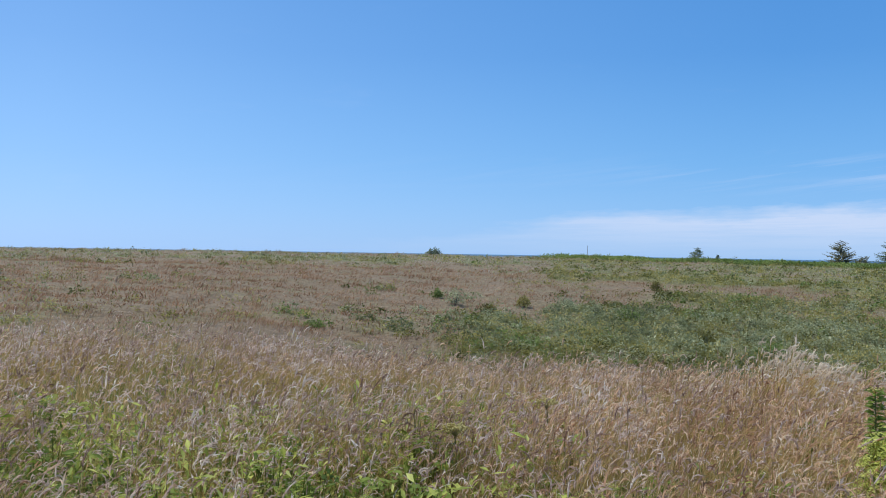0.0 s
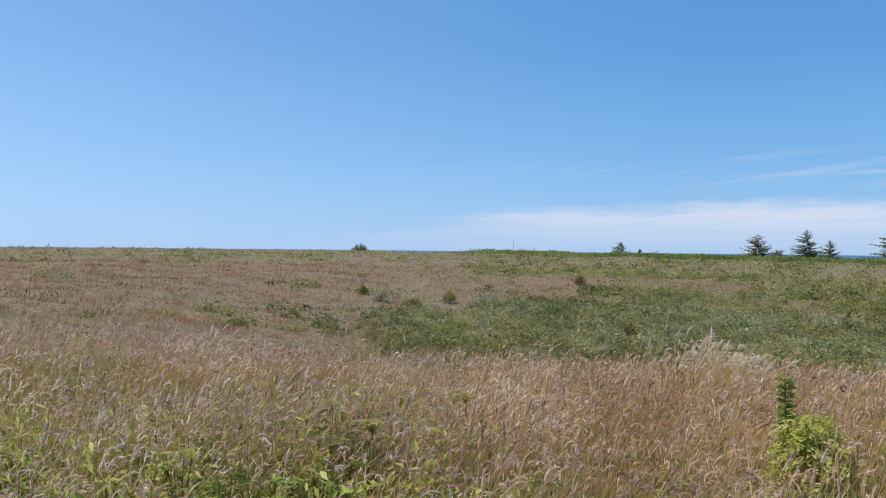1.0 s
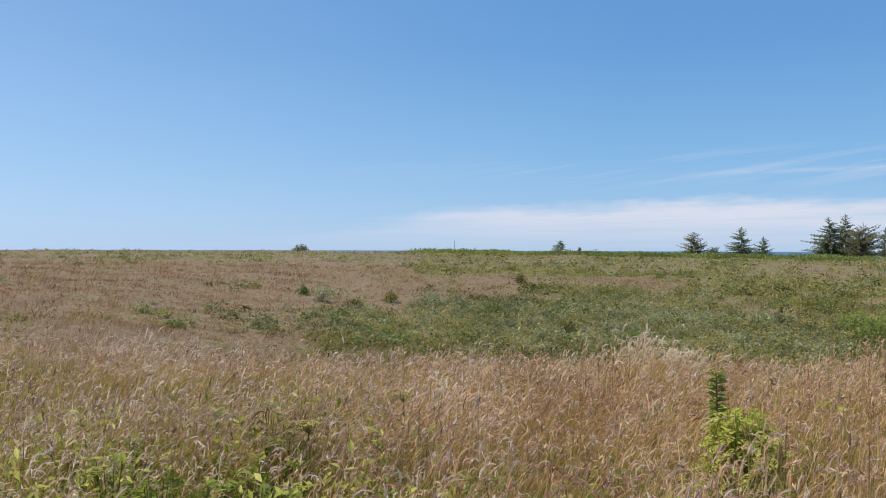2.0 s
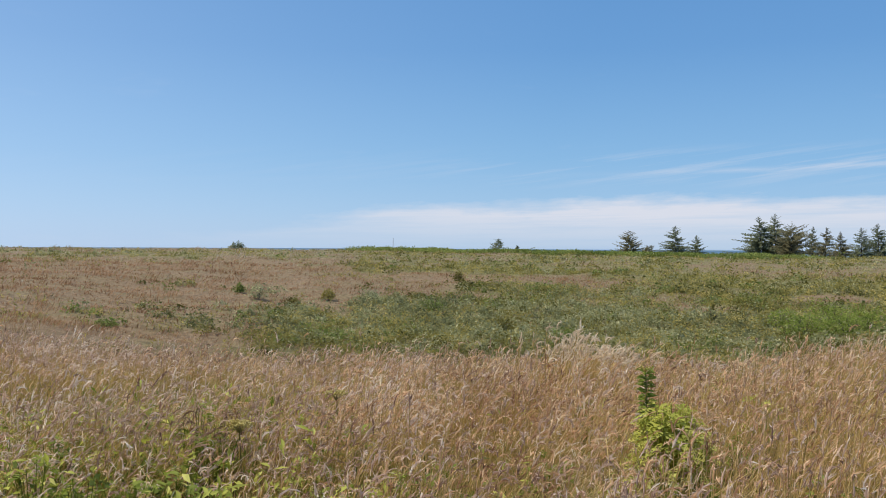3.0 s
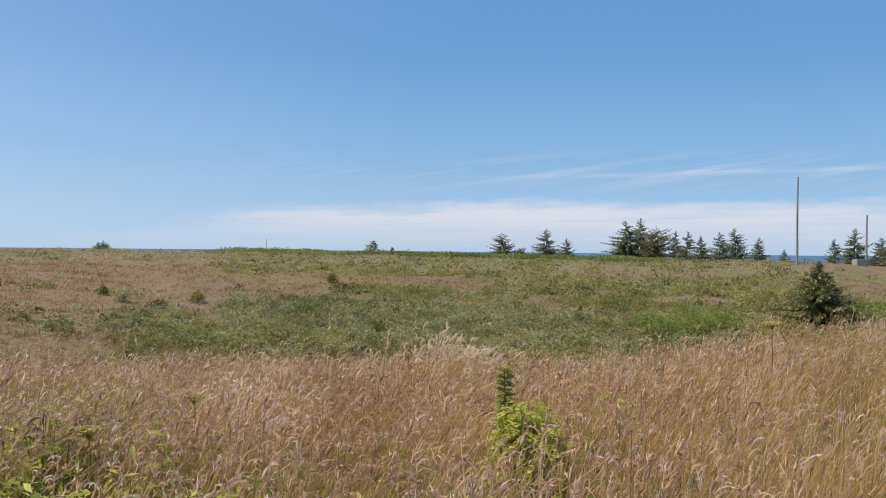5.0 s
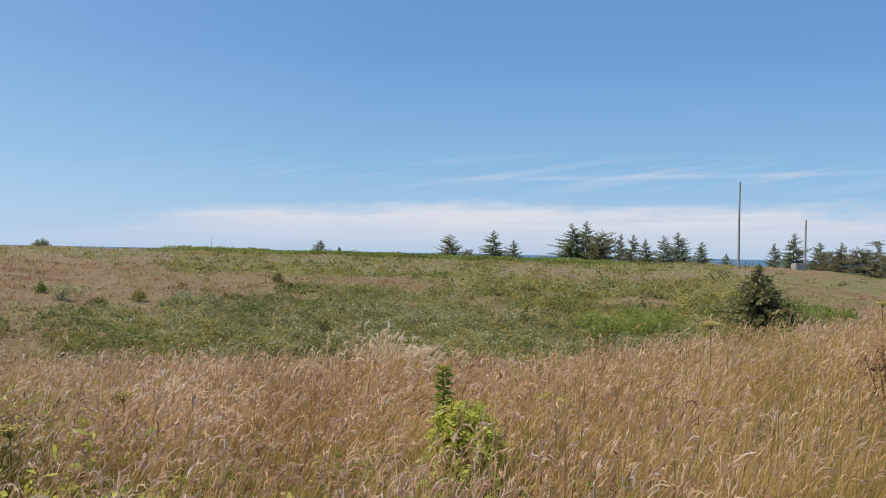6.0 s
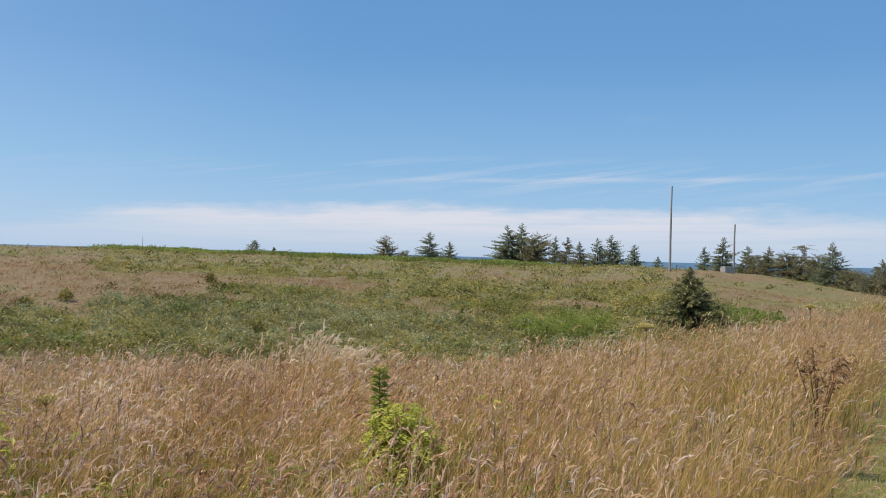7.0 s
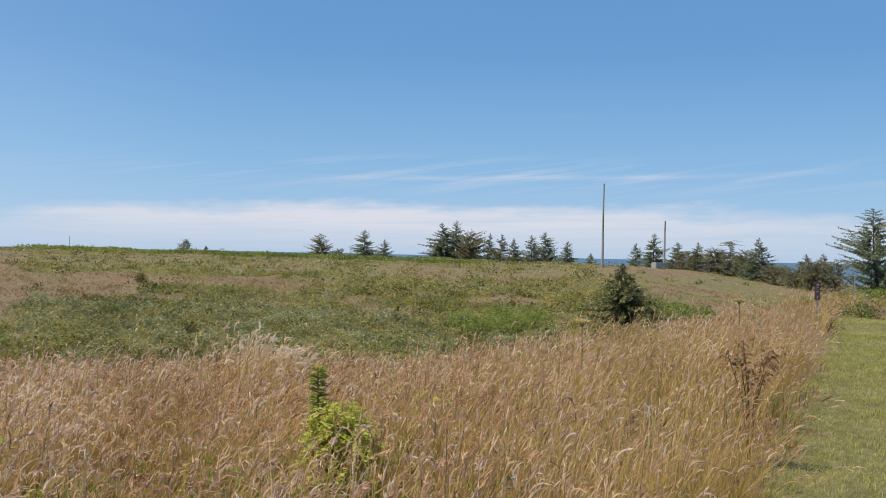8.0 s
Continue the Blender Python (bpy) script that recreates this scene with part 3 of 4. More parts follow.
def leaf_tufts(x, y, hgt, rad, leaves, lw):
    """Low leafy plants: pointed leaves all round, set at all angles."""
    n = len(x)
    base = np.stack([x, y, height(x, y)], -1)
    V = []
    for q in range(leaves):
        a = rng.random(n) * 2 * np.pi
        r = rad * np.sqrt(rng.random(n))
        zz = hgt * (rng.random(n) ** .6) * (1 - .45 * (r / rad) ** 2)
        c = base + np.stack([r * np.cos(a), r * np.sin(a), zz], -1)
        a2 = a + rng.normal(0, .7, n)
        el = rng.normal(.55, .5, n)
        ax = np.stack([np.cos(a2) * np.cos(el), np.sin(a2) * np.cos(el), np.sin(el)], -1)
        sd = np.stack([-np.sin(a2), np.cos(a2), rng.normal(0, .45, n)], -1)
        L = (lw * rng.uniform(.7, 1.5, n))[:, None]
        V += [c - ax * L, c - sd * L * .27, c + ax * L - np.array([0, 0, .25]) * L, c + sd * L * .27]
    V = np.stack(V, 1)
    F = (np.arange(n)[:, None, None] * (4 * leaves) + np.array([(4 * q, 4 * q + 1, 4 * q + 2, 4 * q + 3) for q in range(leaves)])[None]).reshape(-1, 4)
    return V.reshape(-1, 3), F


def build_herbs():
    for name, mat, label, share, seed_s in (("meadow_herbs", M_HERB, "low green leafy plants filling the hollow", .72, .35), ("silvery_herbs", M_GREY, "grey-green leafy plants among the meadow herbs", .6, .5)):
        parts = []
        for n, d0, d1, h, r, lv, lw in ((20000, 17, 36, .38, .22, 11, .07), (30000, 34, 62, .32, .24, 8, .085), (14000, 60, 114, .26, .36, 6, .13)):
            n = int(n * share * .7)
            x, y = scatter(n, -32, 66, d0, d1, .6)
            g = greenness(x, y)
            k = rng.random(n) < (g * (.55 + .9 * soft_noise(x, y, seed_s)) - .06)
            k &= ~is_mown(x, y)
            # the knoll carries short turf with few leafy plants
            d, az = polar(x, y)
            k &= rng.random(n) > .93 * np.clip((az - 43.5) / 2, 0, 1) * np.clip((d - 46) / 5, 0, 1)
            silver = np.clip(.25 + .45 * blob(x, y, 17, 36, 8, 6) + .6 * blob(x, y, -18, 80, 20, 14) + .5 * (fbm(x * .2 + 5, y * .2) - .5), .08, .85)
            k &= rng.random(n) < (silver if mat is M_GREY else 1 - silver) * 1.5
            x, y = x[k], y[k]
            hh = h * rng.uniform(.6, 1.2, len(x)) * (.35 + 1.3 * soft_noise(x, y, 1.6))
            parts.append((*leaf_tufts(x, y, hh, r * rng.uniform(.7, 1.3, len(x)), lv, lw), 0))
        V, F, _ = join(parts)
        tagged(link_mesh(name, V, F, mat), label, "meadow plants", kind="stuff")


def domes(base, R, H, leaves, lw):
    """Rounded leafy clumps: leaves set over a lumpy dome, tips outward and hanging."""
    n = len(R)
    V = []
    lump = rng.random((n, 3)) * 6.28
    for q in range(leaves):
        a = rng.random(n) * 2 * np.pi
        t = np.arccos(1 - rng.random(n) * .98)
        swell = 1 + .22 * np.sin(2 * a + lump[:, 0]) * np.sin(t) + .16 * np.sin(3 * a + lump[:, 1]) + rng.normal(0, .09, n)
        o = np.stack([np.cos(a) * np.sin(t), np.sin(a) * np.sin(t), np.cos(t)], -1)
        c = base + o * np.stack([R, R, H], -1) * swell[:, None]
        ax = o * np.array([1, 1, .4]) + rng.normal(0, .55, (n, 3))
        ax /= np.linalg.norm(ax, axis=1)[:, None]
        sd = np.cross(ax, o + rng.normal(0, .5, (n, 3)))
        sd /= np.linalg.norm(sd, axis=1)[:, None] + 1e-6
        L = (lw * rng.uniform(.6, 1.4, n))[:, None]
        V += [c - ax * L * .6, c - sd * L * .42, c + ax * L - np.array([0, 0, .3]) * L, c + sd * L * .42]
    F = (np.arange(n)[:, None, None] * (4 * leaves) + np.arange(4 * leaves).reshape(-1, 4)[None]).reshape(-1, 4)
    return np.stack(V, 1).reshape(-1, 3), F


def build_mounds():
    """Leafy clumps of several kinds that stand out of the herbs and shade them."""
    parts = []
    for n, d0, d1, size, leaves, lw in ((3200, 16, 30, .85, 64, .055), (4600, 28, 48, 1.0, 48, .07), (1700, 46, 80, 1.15, 34, .10), (800, 78, 106, 1.2, 22, .13)):
        x, y = scatter(n, -32, 60, d0, d1, .5)
        g = greenness(x, y)
        k = (rng.random(n) < g * 1.5 - .2 + .7 * (fbm(x * .3 + 3, y * .3) - .5)) & (path_sn(x, y)[1] > 6)
        x, y = x[k], y[k]
        n = len(x)
        d, az = polar(x, y)
        k = ((az < 43.5) | (d < 46) | (rng.random(n) < .12)) & ((d < 70) | (az > 8) | ((rng.random(n) < .3) & (d < 92)))
        x, y, d, az = x[k], y[k], d[k], az[k]
        n = len(x)
        R = np.clip(rng.lognormal(math.log(.30), .42, n), .12, .85) * size
        H = R * rng.uniform(.5, .95, n) + .10
        sage = np.clip(.16 + .75 * blob(x, y, 15, 36, 8, 8) + .75 * blob(x, y, -12, 90, 30, 20) + .9 * (fbm(x * .18 + 5, y * .18) - .5), .03, .9)
        bright = np.clip(.06 + .8 * blob(x, y, 37, 34, 3.2, 3.5) + .4 * blob(x, y, 33, 44, 6, 8) + .8 * (fbm(x * .25 + 40, y * .25) - .55), .02, .85)
        u = rng.random(n)
        kind = np.where(u < sage, 1, np.where(rng.random(n) < bright, 3, np.where(rng.random(n) < .45, 2, 0)))
        v, f = domes(np.stack([x, y, height(x, y)], -1), R, H, leaves, lw)
        parts.append((v, f, np.repeat(kind, leaves)))
    V, F, M = join(parts)
    tagged(link_mesh("herb_mounds", V, F, [M_HERB, M_GREY, M_MOUND, M_FERN], M), "rounded green and grey-green clumps of leafy plants on the slope", "meadow plants", kind="stuff")


def build_undergrowth():
    """Broad leaves that push up through the grass where the sward is open."""
    parts = []
    for n, mi, h in ((2400, 0, .64), (1700, 1, .68)):
        x, y = scatter(n, -31, 34, 3.0, 6.8)
        d, az = polar(x, y)
        k = rng.random(n) < np.clip((12 - az) / 12, .07, 1) * np.clip(2.2 * fbm(x * .9 + 9 * mi, y * .9) - .62, .03, 1)
        x, y = x[k], y[k]
        parts.append((*leaf_tufts(x, y, h * rng.uniform(.65, 1.25, len(x)), rng.uniform(.08, .17, len(x)), 16, .035), mi))
    V, F, M = join(parts)
    tagged(link_mesh("leafy_undergrowth", V, F, [M_LEAF, M_LIME], M), "small green and lime leaves pushing through the tall grass", "meadow plants", kind="stuff")


def build_bracken():
    """A thicket of bracken along the rim."""
    n = 9000
    x, y = scatter(n, 5, 44, 96, 112)
    az = polar(x, y)[1]
    k = rng.random(n) < np.clip(np.minimum((az - 6) / 5, (37 - az) / 5), 0, 1) * (.4 + .9 * soft_noise(x, y, .25))
    x, y = x[k], y[k]
    parts = [(*leaf_tufts(x, y, .56 * (.5 + .7 * soft_noise(x, y, .55)), .5 + 0 * x, 9, .16), 0)]
    n = 700
    x, y = scatter(n, 55.5, 66, 42, 54)
    parts.append((*leaf_tufts(x, y, .55 * (.5 + .8 * soft_noise(x, y, .9)), .4 + 0 * x, 12, .10), 0))
    n = 260
    x, y = scatter(n, 45.5, 50, 38, 45)
    parts.append((*leaf_tufts(x, y, .5 * (.5 + .8 * soft_noise(x, y, .9)), .4 + 0 * x, 12, .09), 0))
    V, F, _ = join(parts)
    tagged(link_mesh("bracken_thicket", V, F, M_FERN), "bright green bracken along the rim of the meadow", "bracken", kind="stuff")


def build_meadow_around():
    """The meadow goes on behind and beside the trail."""
    x, y = scatter(30000, 64, 362, .6, 22, .3)
    k = ~is_mown(x, y)
    x, y = x[k], y[k]
    n = len(x)
    nn = path_sn(x, y)[1]
    edge = np.minimum(np.abs(nn - PATH_EDGE), np.abs(nn + 1.6))
    ln = rng.uniform(.35, .8, n) * np.clip(.45 + edge * .5, .4, 1)
    v, f = ribbons(np.stack([x, y, height(x, y) - .02], -1), ln, rng.uniform(.008, .018, n), WIND + rng.normal(0, 60, n), rng.uniform(.1, .8, n), 2, .12)
    x, y = scatter(9000, -33, 66, .55, 1.9)
    k = ~is_mown(x, y)
    x, y = x[k], y[k]
    n = len(x)
    v2, f2 = ribbons(np.stack([x, y, height(x, y) - .02], -1), rng.uniform(.25, .7, n), rng.uniform(.004, .008, n), WIND + rng.normal(0, 60, n), rng.uniform(.1, .8, n), 3, .12)
    V, F, M = join([(v, f, 0), (v2, f2, 0)])
    tagged(link_mesh("meadow_grass", V, F, M_STRAW), "dry straw-coloured grass on both sides of the trail", "grass", kind="stuff")
    s, q = rng.uniform(-11.5, 4, 24000), rng.uniform(-1.75, .7, 24000)
    x, y = s * PATH_U[0] + q * PATH_N[0], s * PATH_U[1] + q * PATH_N[1]
    k = is_mown(x, y)
    x, y = x[k], y[k]
    n = len(x)
    v, f = ribbons(np.stack([x, y, height(x, y) - .005], -1), rng.uniform(.02, .06, n), rng.uniform(.008, .014, n), rng.random(n) * 360, rng.uniform(.2, 1.2, n), 2, .1)
    tagged(link_mesh("mown_grass", v, f, M_LAWN), "short mown green grass on the trail", "lawn", kind="stuff")


def build_lawn():
    n = 85000
    s, q = 3.5 + 26 * rng.random(n) ** 1.7, rng.uniform(-1.7, .7, n)
    x, y = s * PATH_U[0] + q * PATH_N[0], s * PATH_U[1] + q * PATH_N[1]
    k = is_mown(x, y)
    x, y = x[k], y[k]
    n = len(x)
    ln = rng.uniform(.02, .075, n) * (.6 + .8 * soft_noise(x, y, 2.5))
    v, f = ribbons(np.stack([x, y, height(x, y) - .005], -1), ln, rng.uniform(.003, .006, n) * np.clip(s[k] / 7, 1, 2.6), rng.random(n) * 360, rng.uniform(.2, 1.2, n), 2, .1)
    tagged(link_mesh("mown_grass", v, f, M_LAWN), "short mown green grass on the trail", "lawn", kind="stuff")


build_seed_grass()
build_under_blades()
build_loose_straw()
build_dry_meadow()
build_herbs()
build_mounds()
build_undergrowth()
build_bracken()
build_lawn()
build_meadow_around()


# ---- things ----
def part(name, bm, mat, parent=None, label=""):
    me = bpy.data.meshes.new(name)
    bm.to_mesh(me)
    bm.free()
    me.materials.append(mat)
    ob = new(name, me)
    if parent is not None:
        ob.parent = parent
    return tagged(ob, label)


def raw_part(name, V, F, mat, parent, label=""):
    ob = link_mesh(name, np.asarray(V), np.asarray(F), mat)
    ob.parent = parent
    return tagged(ob, label)


def thing(name, az, d, label, category, group="", sink=0.0, turn=0.0):
    x, y = at(az, d)
    ob = new(name)
    ob.matrix_world = pose(float(x), float(y), float(height(x, y)) - sink, 0, 0, turn)
    return tagged(ob, label, category, group)


def tube(bm, pts, radii, sides=6):
    rings = []
    for i, (p, r) in enumerate(zip(pts, radii)):
        p = Vector(p)
        d = (Vector(pts[min(i + 1, len(pts) - 1)]) - Vector(pts[max(i - 1, 0)])).normalized()
        u = d.orthogonal().normalized()
        w = d.cross(u)
        rings.append([bm.verts.new(p + (u * math.cos(a) + w * math.sin(a)) * r) for a in (2 * math.pi * k / sides for k in range(sides))])
    for a, b in zip(rings, rings[1:]):
        for k in range(sides):
            bm.faces.new((a[k], a[(k + 1) % sides], b[(k + 1) % sides], b[k]))
    bm.faces.new(rings[-1])
    bm.faces.new(rings[0][::-1])


def spruce(az, d, H, W, label, shape="cone", seed=0, lean=0.0, bare=0.12, mat=None, dens=1.0, spray=1.0, group="spruces on the skyline"):
    """A wind-worn spruce: trunk, limbs in whorls and sprays of needles."""
    r = np.random.default_rng(seed + 11)
    root = thing("spruce_tree", az, d, label, "tree", group, .06, float(r.uniform(0, 360)) * 0)
    leanv = np.array([lean, 0.0])
    axis = lambda t: np.array([leanv[0] * H * t ** 2 + .02 * H * math.sin(5 * t + seed), .02 * H * math.cos(4 * t + seed), H * t])
    bm = bmesh.new()
    ts = np.linspace(0, 1, 8)
    tube(bm, [axis(t) for t in ts], [max(.012, .022 * H * (1 - t) ** .9) for t in ts], 7)
    limbs = bm
    V = []
    nb = int((16 + 7 * H) * dens)
    for b in range(nb):
        t = bare + (1 - bare) * ((b + r.random()) / nb) ** 1.12
        if shape == "cone":
            reach = (1 - t) ** .86 * (.42 + .72 * r.random()) + .012
        elif shape == "open":
            reach = (1 - t) ** .62 * (.35 + .8 * r.random()) + .02
        elif shape == "young":
            reach = (1 - t) ** 1.08 * min(1, .6 + 1.7 * t) * (.72 + .36 * r.random()) + .015
        elif shape == "umbrella":
            reach = (.95 * (1 - t / .72) ** .6 if t < .68 else .05 if t < .86 else .42) * (.6 + .5 * r.random()) + .02
        elif shape == "bush":
            reach = (1 - t) ** 1.12 * (.72 + .6 * r.random()) * min(1, .6 + 2.4 * t) + .012
        else:
            reach = math.sqrt(max(0.05, 1 - ((t - .42) / .62) ** 2)) * (.55 + .6 * r.random())
        a = r.uniform(0, 2 * math.pi)
        L = W * .5 * reach * (1 + .30 * math.cos(a) * (1 if lean >= 0 else -1) * min(1, abs(lean) * 8))
        L = max(L, .07)
        rise = r.normal(.05 if shape == "umbrella" else .42 if shape in ("round", "open") else .24 + 1.3 * max(0, t - .55), .2)
        rise *= min(1, .9 * H / W)
        p0 = axis(t)
        out = np.array([math.cos(a), math.sin(a), 0])
        pt = lambda u: p0 + out * L * u + np.array([0, 0, L * (rise * u - .22 * u * u + .16 * u ** 3)])
        tube(limbs, [pt(0), pt(.5), pt(1)], [.007 * H * (1 - t * .7) * .6, .004 * H * .6, .004], 4)
        ns = int((7 + 17 * L / spray))
        for k in range(ns):
            u = .12 + .92 * (k + r.random()) / ns
            c = pt(u) + r.normal(0, .02, 3)
            sa = a + r.choice([-1, 1]) * r.uniform(.1, 1.1)
            sl = (.13 + .10 * L * (1.1 - u)) * r.uniform(.5, 1.3) * spray * min(1, .45 + 2.2 * (1 - t))
            ax = np.array([math.cos(sa), math.sin(sa), r.normal(.12, .35)]) * sl
            pw = np.array([-math.sin(sa), math.cos(sa), r.normal(0, .9)]) * sl * .2
            hang = np.array([0, 0, -sl * r.uniform(.0, .3)])
            V += [c - pw * .5, c + ax * .55 - pw + hang * .6, c + ax + hang, c + ax * .5 + pw + hang * .4]
            ax2 = np.array([ax[0] * .3, ax[1] * .3, sl * r.uniform(.3, .8)])
            V += [c - pw, c + ax2 * .5 - pw * .8, c + ax2, c + ax2 * .5 + pw * .8]
    part("trunk", limbs, M_BARK, root)
    # leader and its short shoots
    for k in range(8 if shape == "cone" else 4):
        c = axis(1 - .012 * k)
        a = r.uniform(0, 6.28)
        sl = .06 * H * (.25 + .12 * k) * .5
        ax = np.array([math.cos(a) * sl, math.sin(a) * sl, sl * .5])
        pw = np.array([-math.sin(a), math.cos(a), 0]) * sl * .25
        V += [c - pw, c + ax * .5 - pw, c + ax, c + ax * .5 + pw]
    V = np.array(V)
    raw_part("crown", V, np.arange(len(V)).reshape(-1, 4), mat or M_NEEDLE, root)
    return root


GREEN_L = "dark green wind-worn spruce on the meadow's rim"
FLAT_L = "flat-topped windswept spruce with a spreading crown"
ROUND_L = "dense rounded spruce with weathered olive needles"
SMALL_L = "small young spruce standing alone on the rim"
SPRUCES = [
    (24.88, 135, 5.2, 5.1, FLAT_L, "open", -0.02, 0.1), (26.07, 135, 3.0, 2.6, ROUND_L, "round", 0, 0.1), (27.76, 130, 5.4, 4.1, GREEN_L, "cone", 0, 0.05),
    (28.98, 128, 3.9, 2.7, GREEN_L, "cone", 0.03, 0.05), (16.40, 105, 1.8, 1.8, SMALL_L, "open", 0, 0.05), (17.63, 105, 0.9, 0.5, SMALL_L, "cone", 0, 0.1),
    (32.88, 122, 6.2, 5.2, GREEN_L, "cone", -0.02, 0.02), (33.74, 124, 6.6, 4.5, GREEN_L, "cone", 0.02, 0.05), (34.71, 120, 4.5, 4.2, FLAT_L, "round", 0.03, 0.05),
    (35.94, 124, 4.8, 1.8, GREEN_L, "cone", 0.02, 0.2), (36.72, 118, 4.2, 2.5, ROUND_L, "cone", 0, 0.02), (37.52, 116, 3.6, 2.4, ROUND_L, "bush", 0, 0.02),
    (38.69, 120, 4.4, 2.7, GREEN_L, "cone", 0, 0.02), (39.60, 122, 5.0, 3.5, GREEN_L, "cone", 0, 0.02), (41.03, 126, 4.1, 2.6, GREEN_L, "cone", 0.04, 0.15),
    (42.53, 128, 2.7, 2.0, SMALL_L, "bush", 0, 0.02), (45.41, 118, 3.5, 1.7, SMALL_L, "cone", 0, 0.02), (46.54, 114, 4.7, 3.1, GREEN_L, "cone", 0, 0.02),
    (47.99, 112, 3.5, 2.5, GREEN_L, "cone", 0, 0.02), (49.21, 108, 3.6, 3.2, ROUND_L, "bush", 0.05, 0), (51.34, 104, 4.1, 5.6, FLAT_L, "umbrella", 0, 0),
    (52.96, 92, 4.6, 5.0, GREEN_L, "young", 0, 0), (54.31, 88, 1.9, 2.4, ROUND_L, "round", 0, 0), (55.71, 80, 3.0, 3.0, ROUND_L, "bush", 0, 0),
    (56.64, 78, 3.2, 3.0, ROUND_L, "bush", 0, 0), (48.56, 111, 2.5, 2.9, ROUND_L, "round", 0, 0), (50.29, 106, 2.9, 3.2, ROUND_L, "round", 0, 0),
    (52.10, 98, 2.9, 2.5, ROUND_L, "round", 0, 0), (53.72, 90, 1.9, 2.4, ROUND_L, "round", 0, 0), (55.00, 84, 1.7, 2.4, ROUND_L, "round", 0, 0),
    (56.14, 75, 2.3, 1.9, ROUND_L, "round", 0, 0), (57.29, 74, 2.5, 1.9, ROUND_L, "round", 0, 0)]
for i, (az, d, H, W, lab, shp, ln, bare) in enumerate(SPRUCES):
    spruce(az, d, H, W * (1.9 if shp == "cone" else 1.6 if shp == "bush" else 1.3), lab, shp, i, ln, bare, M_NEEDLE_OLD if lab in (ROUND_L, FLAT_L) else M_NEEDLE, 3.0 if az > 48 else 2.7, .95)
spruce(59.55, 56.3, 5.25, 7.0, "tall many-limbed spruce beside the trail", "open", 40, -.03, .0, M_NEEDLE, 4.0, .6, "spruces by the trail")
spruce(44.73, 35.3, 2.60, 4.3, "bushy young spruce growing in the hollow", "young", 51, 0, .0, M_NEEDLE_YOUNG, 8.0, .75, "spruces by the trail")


def utility_pole(az, d, H, r, label):
    root = thing("wooden_pole", az, d, label, "pole", "poles on the knoll", .3)
    bm = bmesh.new()
    n = 9
    tube(bm, [(.01 * math.sin(k), .01 * math.cos(2 * k), (H + .3) * k / (n - 1)) for k in range(n)], [r * (1.1 - .45 * k / (n - 1)) for k in range(n)], 12)
    part("shaft", bm, M_POLE, root)
    bm = bmesh.new()
    tube(bm, [(0, 0, H + .29), (0, 0, H + .36)], [r * .75, r * .5], 12)
    part("cap", bm, M_STEEL, root, "grey metal cap")
    return root


utility_pole(43.3, 85.3, 8.15, .11, "tall bare weathered timber pole on the knoll")
utility_pole(47.2, 100.3, 5.45, .12, "shorter bare timber pole beside a concrete block")
utility_pole(9.45, 150, 4.9, .05, "thin distant mast beyond the rim")


def concrete_block(az, d):
    root = thing("concrete_block", az, d, "low grey concrete block at the foot of the pole", "block", sink=.1)
    bm = bmesh.new()
    bmesh.ops.create_cube(bm, size=1, matrix=Matrix.Translation((0, 0, .35)) @ Matrix.Diagonal((1.25, .8, .75, 1)))
    bmesh.ops.bevel(bm, geom=bm.edges[:], offset=.04, segments=2, affect="EDGES")
    part("plinth", bm, M_CONCRETE, root)
    bm = bmesh.new()
    bmesh.ops.create_cube(bm, size=1, matrix=Matrix.Translation((-.05, 0, .755)) @ Matrix.Diagonal((1.05, .65, .07, 1)))
    bmesh.ops.bevel(bm, geom=bm.edges[:], offset=.015, segments=2, affect="EDGES")
    part("slab", bm, M_CONCRETE, root)


concrete_block(46.8, 99)


def box(bm, c, s, bev=.004):
    bmesh.ops.create_cube(bm, size=1, matrix=Matrix.Translation(c) @ Matrix.Diagonal((*s, 1)))
    bmesh.ops.bevel(bm, geom=bm.edges[:], offset=bev, segments=1, affect="EDGES")


def trail_sign(az, d):
    root = thing("trail_sign", az, d, "narrow brown trail sign on a grey steel post", "sign", sink=.07, turn=-az / PLAN + 8)
    bm = bmesh.new()
    box(bm, (0, 0, .63), (.04, .025, 1.24))
    part("post", bm, M_STEEL, root)
    bm = bmesh.new()
    box(bm, (0, -.022, 1.05), (.125, .012, .41))
    panel = part("panel", bm, M_PANEL, root, "dark brown panel with pale marks")
    for k, (z, w, h) in enumerate(((1.20, .05, .03), (1.14, .06, .012), (1.10, .045, .012), (1.04, .05, .03), (.92, .04, .04))):
        bm = bmesh.new()
        box(bm, (0, -.031, z), (w, .004, h), .001)
        part("mark", bm, M_WHITE, panel)
    for z in (1.22, .88):
        bm = bmesh.new()
        tube(bm, [(0, -.028, z), (0, -.034, z)], [.007, .006], 8)
        part("bolt", bm, M_STEEL, panel)


trail_sign(56.45, 22.3)


def wooden_post(az, d, H):
    root = thing("wooden_post", az, d, "thin weathered wooden post beside the trail", "post", sink=.15, turn=20)
    bm = bmesh.new()
    tube(bm, [(0, 0, 0), (.01, 0, H * .5), (0, .01, H + .12), (0, .01, H + .15)], [.020, .019, .018, .012], 8)
    part("shaft", bm, M_POLE, root)


wooden_post(58.5, 32.3, 1.1)


